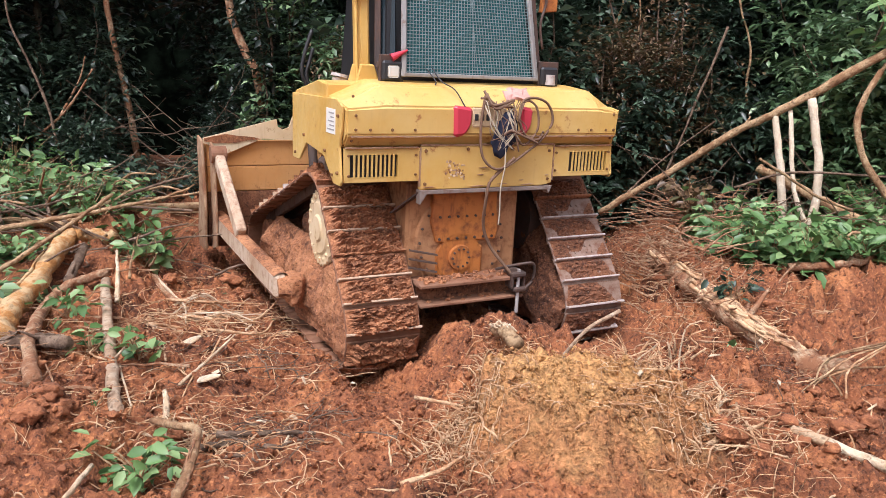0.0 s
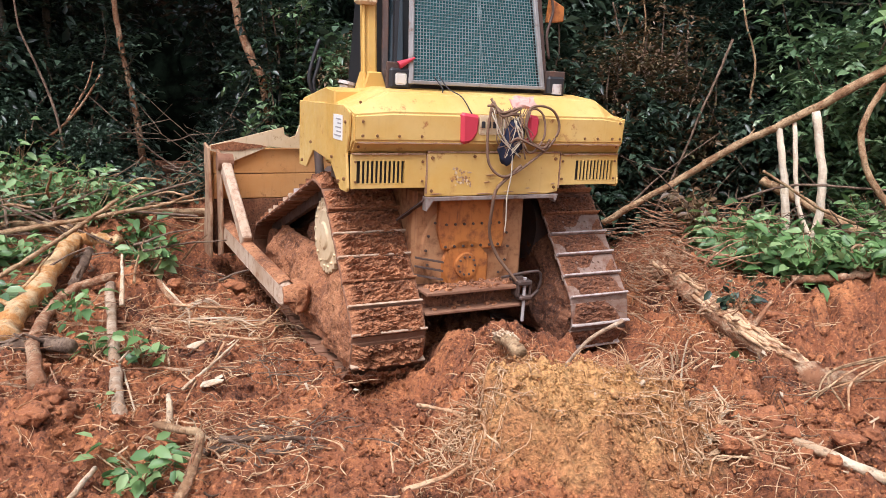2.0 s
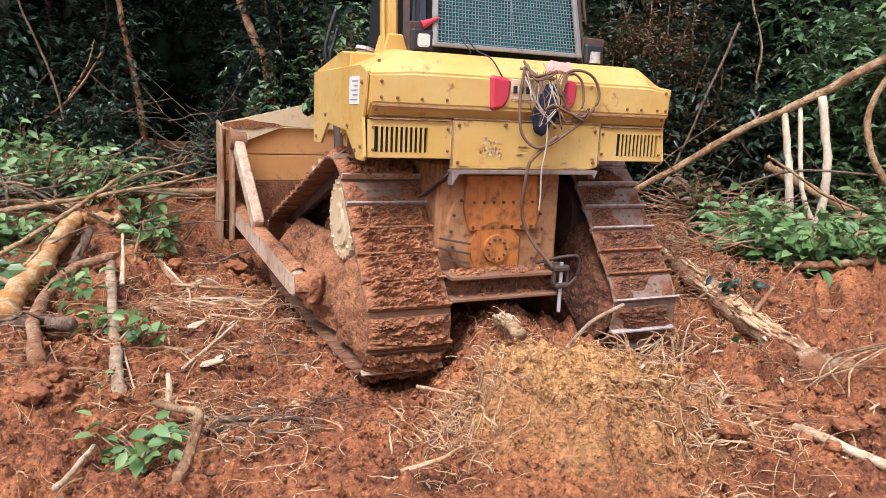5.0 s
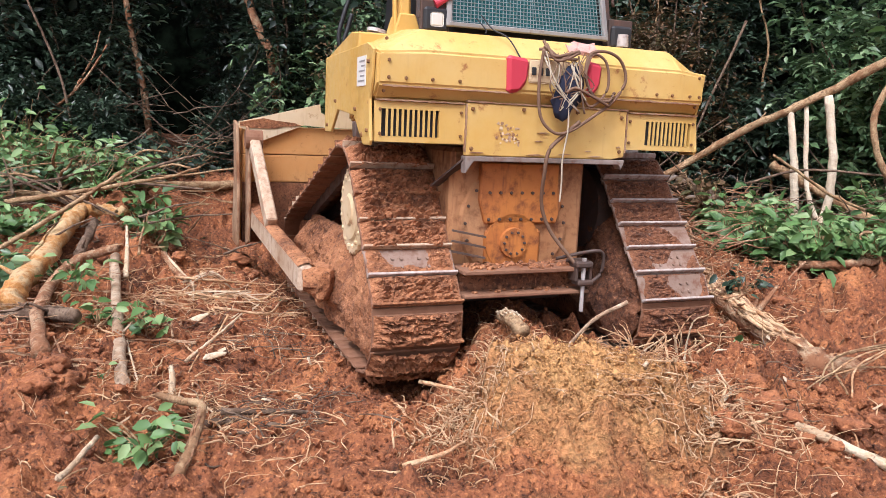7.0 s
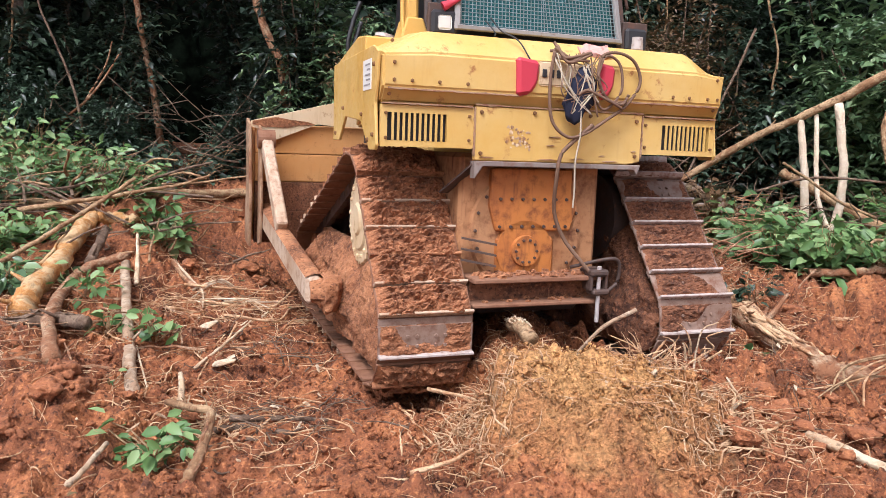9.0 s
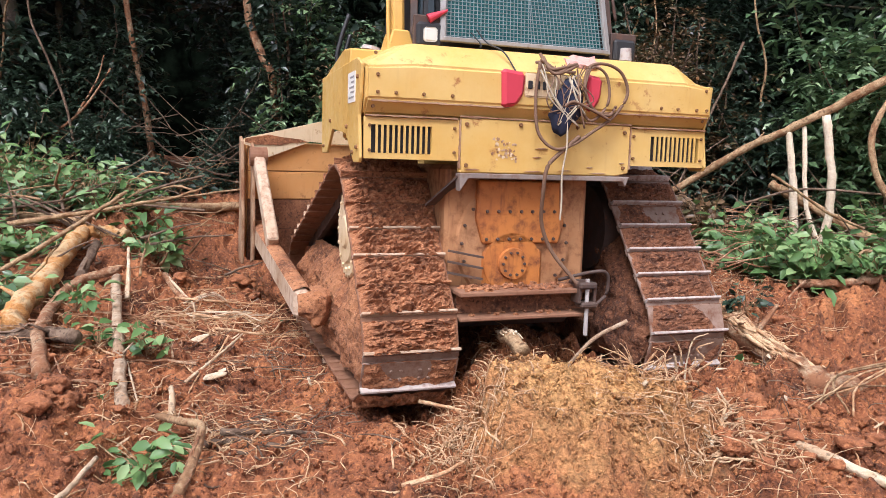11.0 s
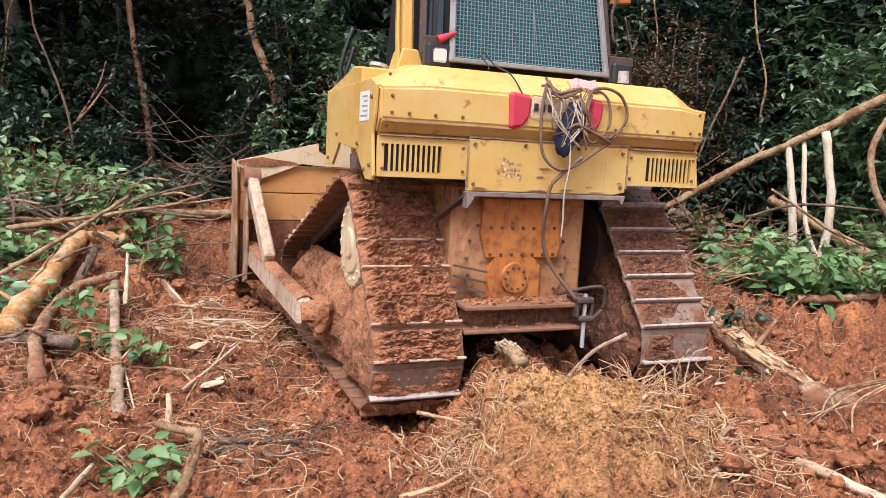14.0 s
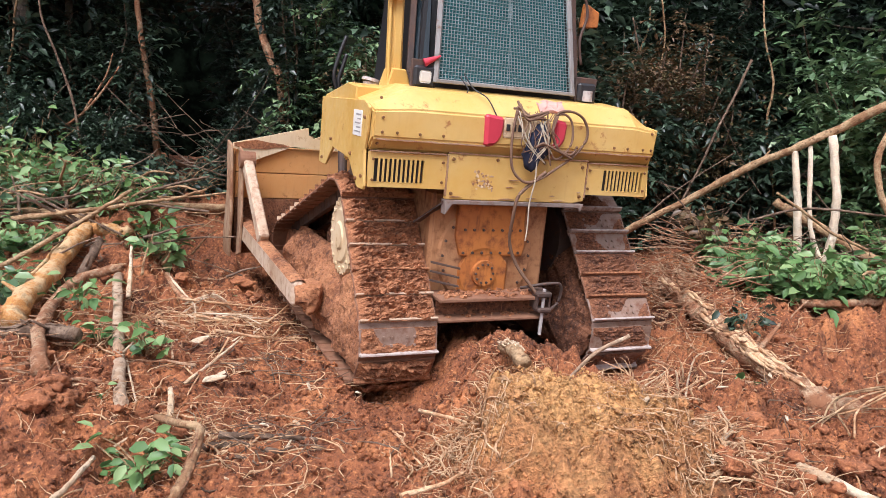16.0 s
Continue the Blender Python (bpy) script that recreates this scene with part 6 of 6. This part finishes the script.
stick("stick", "leaning thin green-tan twig", [(-3.0, 7.3, 0.66), (-2.92, 6.9, 0.48), (-2.86, 6.7, 0.36)], (0.008, 0.014), WOOD_TAN, "twig", 7, 311)
stick("stick", "torn pale stub standing in the soil", [(-1.68, 4.32, 0.16), (-1.63, 4.2, 0.12), (-1.58, 4.05, 0.05)], (0.014, 0.026), WOOD_PALE, "splinter", 7, 312)
rng_f = random.Random(55)
for k in range(11):
    x, y = -2.45 + 0.05 * rng_f.uniform(0, 4), 6.45 + rng_f.uniform(-0.14, 0.16)
    L, da = rng_f.uniform(0.3, 0.85), rng_f.uniform(-0.4, 0.55)
    pts = [(x + L * t, y + L * t * da + rng_f.uniform(-0.03, 0.03)) for t in (0, 0.35, 0.7, 1)]
    strand(pts, rng_f.uniform(0.005, 0.014), rng_f.uniform(0.01, 0.06), 320 + k, (WOOD_PALE, ROOT, WOOD_WEATHERED)[k % 3], "pale frayed root fibre in a torn bunch")
for k in range(16):
    x, y = rng_f.uniform(-1.55, -1.30), rng_f.uniform(3.88, 4.06)
    a, L = rng_f.uniform(0.5, 2.6), rng_f.uniform(0.10, 0.26)
    z = gz(x, y)
    stick("splinter", "thin dry splinter in a torn tuft", [(x, y, z - 0.01), (x + 0.5 * L * math.cos(a), y + 0.02, z + 0.4 * L * math.sin(a)), (x + L * math.cos(a), y + rng_f.uniform(-0.05, 0.05), z + 0.7 * L * math.sin(a))], (0.006, 0.002), (ROOT, WOOD_TAN, WOOD_PALE)[k % 3], "splinter", 6, 340 + k, 0, "torn splinters")

for k in range(7):
    x0, y0 = 1.22 + 0.065 * k, 4.62 + 0.03 * ((k * 3) % 4)
    g = gz(x0, y0)
    bend = 0.05 * ((k * 5) % 3 - 1)
    stick("root", "thin pale root standing up out of the earth", [(x0, y0, g - 0.03), (x0 + bend, y0, g + 0.08), (x0 - bend * 0.6, y0 - 0.02, g + 0.16), (x0 + 0.03 + bend, y0 - 0.02, g + 0.23 + 0.03 * (k % 3)), (x0 + 0.09 + 0.04 * (k % 2), y0, g + 0.27 + 0.03 * (k % 3))], (0.008, 0.004), WOOD_PALE if k % 2 else ROOT, "root", 6, 130 + k, 1, "pale roots")


def chips():
    """Pale wood chips and scraps."""
    rng = random.Random(9)
    h = Heap()
    for cx, cy, s, n in ((0.36, 4.42, 0.12, 12), (0.3, 4.3, 0.12, 8), (-1.9, 5.6, 0.5, 22), (-1.1, 3.8, 0.4, 16), (1.5, 4.2, 0.6, 25), (2.4, 6.0, 0.5, 20)):
        for _ in range(n):
            x, y = rng.gauss(cx, s), rng.gauss(cy, s)
            L, w = rng.uniform(0.010, 0.042), rng.uniform(0.005, 0.016)
            m = pose(x, y, gz(x, y, 0.012), rng.uniform(-40, 40), rng.uniform(-40, 40), rng.uniform(0, 360))
            v = [(-L, -w, 0), (L, -w * 0.4, 0.004), (L * 0.8, w, 0), (-L * 0.7, w * 0.8, 0.005)]
            h.add([m @ Vector(q) for q in v] + [m @ (Vector(q) + Vector((0, 0, 0.006))) for q in v], [(3, 2, 1, 0), (4, 5, 6, 7), (0, 1, 5, 4), (1, 2, 6, 5), (2, 3, 7, 6), (3, 0, 4, 7)])
    tagged(finish("wood_chips", h.v, h.f, WOOD_PALE), "scattered pale wood chips on the soil", "wood chips", kind="stuff")


chips()
for k, (x, y, up, L, turn) in enumerate([(-2.1, 6.5, 0.14, 0.32, 10), (-1.95, 5.62, 0.03, 0.10, 60), (-1.55, 4.75, 0.03, 0.08, 20), (2.38, 4.3, 0.03, 0.06, 0)]):
    bm = bmesh.new()
    slab(bm, [(-L, -0.03), (-L * 0.3, -0.045), (L * 0.8, -0.02), (L, 0.01), (L * 0.2, 0.04), (-L * 0.8, 0.03)], 0, 0.012, "z", 0.003)
    tagged(part("wood_flake", bm, WOOD_PALE, where=pose(x, y, gz(x, y, up * 0.3 + 0.01), 8, -6, turn)), "torn pale flake of wood on the soil", "wood flake", "wood flakes")


# ---- green plants on the cleared ground ----
def leafy_plant(name, label, x, y, up, tall, wide, stems, leaf, seed, material=None, per=6, lean=(0, 0), category="plant"):
    rng = random.Random(seed)
    base_z = gz(x, y, up)
    root = tagged(new(name), label, category)
    root.matrix_basis = pose(x, y, base_z)
    h = Heap()
    base, way, nor, ln = [], [], [], []
    for _ in range(stems):
        a = rng.uniform(0, 6.28)
        tip = Vector((wide * rng.uniform(0.3, 1) * math.cos(a) + lean[0], wide * rng.uniform(0.3, 1) * math.sin(a) * 0.8 + lean[1], tall * rng.uniform(0.35, 1)))
        line = wavy((rng.uniform(-0.2, 0.2) * wide, rng.uniform(-0.2, 0.2) * wide, -0.04), tip, 7, wide * 0.05, rng)
        h.add(*tube(line, [0.007 - 0.0007 * i for i in range(7)], 5))
        for k in range(per):
            p = line[2 + min(4, k * 5 // per)] + Vector((rng.gauss(0, 1), rng.gauss(0, 1), rng.gauss(0, 1))) * leaf * 0.3
            d = Vector((math.cos(a), math.sin(a), 0.1)) + Vector((rng.gauss(0, 0.8), rng.gauss(0, 0.8), rng.gauss(-0.2, 0.4)))
            base.append(p), way.append(d), ln.append(leaf * rng.uniform(0.6, 1.2))
            nor.append((rng.gauss(0, 0.5), rng.gauss(-0.35, 0.5), 1))
    tagged(finish("branchwork", h.v, h.f, WOOD_TAN, root), kind="stuff")
    ln = np.array(ln)
    leaves_mesh("foliage", np.array([tuple(p) for p in base]), np.array([tuple(d) for d in way]), np.array(nor), ln, ln * np.random.RandomState(seed).uniform(0.42, 0.6, len(ln)), material or LEAF_FRESH, root, rounded=True)
    return root


leafy_plant("leafy_branch", "fresh green leafy branch torn off and lying on the soil", -1.55, 3.55, 0.05, 0.18, 0.22, 16, 0.10, 1, per=5)
leafy_plant("leafy_branch", "few green leaves beside the pale stick", -2.15, 5.05, 0.05, 0.22, 0.20, 7, 0.13, 2, per=4)
leafy_plant("leafy_branch", "few green leaves beside the pale stick", -2.5, 5.12, 0.08, 0.14, 0.16, 5, 0.12, 3, per=4)
leafy_plant("leafy_branch", "small green leaves among broken wood", -2.95, 5.75, 0.1, 0.25, 0.28, 8, 0.13, 4, per=4)
leafy_plant("leafy_plant", "clump of broad fresh green leaves on the bank", -3.22, 7.8, 0.0, 0.42, 0.36, 26, 0.17, 5, per=6)
leafy_plant("leafy_plant", "drooping green leaves below the clump", -2.95, 7.3, 0.0, 0.30, 0.30, 14, 0.16, 6, per=5)
leafy_plant("leafy_plant", "fresh green undergrowth between the logs", -4.05, 7.1, 0.0, 0.30, 0.45, 22, 0.14, 7, per=6)
leafy_plant("leafy_plant", "fresh green undergrowth between the logs", -4.1, 6.3, 0.0, 0.30, 0.45, 22, 0.13, 8, per=6)
leafy_plant("leafy_plant", "fresh green undergrowth between the logs", -4.6, 8.2, 0.0, 0.55, 0.7, 34, 0.14, 9, per=6)
leafy_plant("leafy_plant", "green undergrowth at the forest edge", -5.3, 9.0, 0.0, 0.9, 0.8, 44, 0.15, 10, per=7)
leafy_plant("leafy_plant", "green undergrowth at the forest edge", -3.6, 9.5, 0.0, 0.55, 0.8, 40, 0.13, 11, LEAF_MID, per=7)
for k, (x, y, t_, w, st) in enumerate([(-4.75, 7.5, 0.4, 0.5, 30), (-5.1, 8.1, 0.6, 0.6, 40), (-4.3, 8.9, 0.6, 0.6, 36), (-5.8, 8.6, 0.9, 0.7, 44), (-3.6, 8.35, 0.35, 0.4, 22), (-4.4, 6.8, 0.35, 0.4, 26), (-3.75, 5.9, 0.25, 0.3, 16), (-3.6, 6.5, 0.22, 0.3, 14), (-4.9, 8.65, 0.65, 0.55, 40), (-4.15, 8.2, 0.5, 0.5, 34), (-3.75, 7.95, 0.4, 0.4, 26), (-3.9, 9.1, 0.5, 0.5, 30), (-4.7, 7.9, 0.5, 0.5, 30)]):
    leafy_plant("leafy_plant", "fresh green undergrowth among cut brushwood", x, y, 0.0, t_, w, st, 0.14, 130 + k, LEAF_FRESH if k % 3 else LEAF_LIT, per=6)
leafy_plant("leafy_branch", "two round green leaves in the soil by the log", 2.2, 5.35, 0.0, 0.10, 0.10, 4, 0.11, 12, per=3)
leafy_plant("leafy_branch", "olive-green leaves hanging from the muddy log", 2.45, 6.1, 0.12, 0.22, 0.25, 9, 0.10, 13, LEAF_MID, per=5)
leafy_plant("leafy_branch", "small green leaf scraps on the soil", -2.05, 4.15, 0.0, 0.07, 0.12, 4, 0.09, 14, per=3)
leafy_plant("leafy_branch", "small green leaf scraps on the soil", 2.2, 3.42, 0.0, 0.05, 0.08, 3, 0.08, 15, per=2)
for k, (x, y, t_, w, st) in enumerate([(2.85, 7.6, 0.6, 0.33, 34), (3.05, 7.3, 0.45, 0.35, 30), (3.5, 7.1, 0.45, 0.4, 36), (4.0, 7.1, 0.26, 0.45, 36), (3.05, 8.05, 0.62, 0.45, 40), (3.55, 7.75, 0.62, 0.55, 52), (4.15, 7.7, 0.30, 0.6, 56), (4.75, 7.7, 0.34, 0.6, 56), (5.4, 7.8, 0.42, 0.6, 44), (3.25, 8.7, 0.8, 0.5, 36), (4.4, 9.1, 0.5, 0.7, 40), (5.2, 8.8, 0.6, 0.7, 40)]):
    leafy_plant("bush", "low bush of fresh broad green leaves on the bank", x, y, 0.0, t_, w, st, 0.17, 30 + k, per=7, category="bush")
leafy_plant("leafy_branch", "wilted brown and olive leaves over the root tangle", 2.75, 8.2, 0.35, 0.45, 0.35, 24, 0.14, 45, LEAF_DRY, per=5)
leafy_plant("tree_branch", "overhanging branch with large green leaves", 5.15, 8.3, 2.0, 0.8, 0.6, 26, 0.24, 46, LEAF_FRESH, per=6)


def litter():
    nr = np.random.RandomState(4)
    n = 3600
    x = np.concatenate([nr.normal(-4.3, 1.3, n // 3), nr.normal(4.2, 1.2, n // 3), nr.uniform(-3.4, 3.2, n // 3)])
    y = np.concatenate([nr.normal(8.2, 1.2, n // 3), nr.normal(8.6, 0.9, n // 3), nr.uniform(2.9, 7.0, n // 3)])
    keep = (y > 2.8) & ~((x > -1.4) & (x < 2.0) & (y < 7.5)) & ~((np.abs(x) < 3.4) & (y < 7) & (nr.rand(len(x)) < 0.93))
    x, y = x[keep], y[keep]
    z = height(x, y) + 0.012
    way = np.stack([nr.normal(size=len(x)), nr.normal(size=len(x)), nr.normal(size=len(x)) * 0.25], 1)
    nor = np.stack([nr.normal(size=len(x)) * 0.4, nr.normal(size=len(x)) * 0.4, np.ones(len(x))], 1)
    ln = nr.uniform(0.03, 0.11, len(x))
    ob = leaves_mesh("leaf_litter", np.stack([x, y, z], 1), way, nor, ln, ln * 0.45, LITTER)
    tagged(ob, "dry leaf litter scattered on the ground", "leaf litter", kind="stuff")


litter()



# ---- what moves ----
# seconds, place, yaw to the left, nose up, right side up
DOZER_ROWS = [
    (0.0, 0.284, 6.064, -0.355, 26.60, 5.20, -0.20),
    (0.5, 0.285, 6.059, -0.355, 26.63, 5.22, -0.16),
    (1.0, 0.300, 6.000, -0.347, 26.74, 4.55, -0.26),
    (1.5, 0.303, 6.027, -0.347, 26.75, 4.61, -0.24),
    (2.0, 0.309, 6.016, -0.345, 26.59, 4.32, -0.23),
    (2.5, 0.321, 5.947, -0.337, 26.76, 3.66, -0.46),
    (3.0, 0.357, 5.858, -0.330, 27.21, 3.23, -0.78),
    (3.5, 0.377, 5.808, -0.319, 26.37, 2.60, -0.68),
    (4.0, 0.430, 5.659, -0.299, 25.96, 1.86, -0.80),
    (6.5, 0.582, 5.087, -0.181, 22.69, -0.38, -1.13),
    (7.0, 0.598, 4.996, -0.167, 22.14, -0.85, -1.05),
    (7.5, 0.610, 4.876, -0.150, 21.93, -1.70, -1.08),
    (8.0, 0.612, 4.830, -0.148, 21.51, -1.79, -0.93),
    (8.5, 0.615, 4.831, -0.147, 21.30, -1.86, -1.00),
    (9.0, 0.616, 4.810, -0.140, 21.10, -2.04, -1.00),
    (11.5, 0.588, 4.743, -0.133, 19.96, -1.97, -0.83),
    (12.0, 0.588, 4.744, -0.132, 19.99, -1.85, -0.81),
    (12.5, 0.585, 4.745, -0.134, 19.96, -1.87, -0.90),
    (13.0, 0.601, 4.771, -0.144, 20.50, -1.91, -0.81),
    (13.5, 0.611, 4.843, -0.160, 21.35, -1.33, -0.89),
    (14.0, 0.608, 4.968, -0.188, 22.67, -0.45, -0.88),
    (14.5, 0.553, 5.185, -0.223, 22.69, 1.19, -0.80),
    (15.0, 0.506, 5.368, -0.252, 23.47, 1.96, -0.61),
    (15.5, 0.445, 5.586, -0.283, 24.27, 2.83, -0.64),
    (16.0, 0.380, 5.795, -0.307, 24.86, 3.59, -0.54),
]


def motions():
    walk(dozer, [(t, pose(x, y, z, 0, 0, yaw) @ pose(0, 0, 0, nose) @ pose(0, 0, 0, 0, -lean)) for t, x, y, z, yaw, nose, lean in DOZER_ROWS])
    walk(blade, [(t, Matrix.Translation(blade_pivot) @ pose(0, 0, 0, math.degrees(d / 2.45))) for t, d in LIFT])
    for ob, rows in SHOE_ROWS:
        walk(ob, rows)


motions()
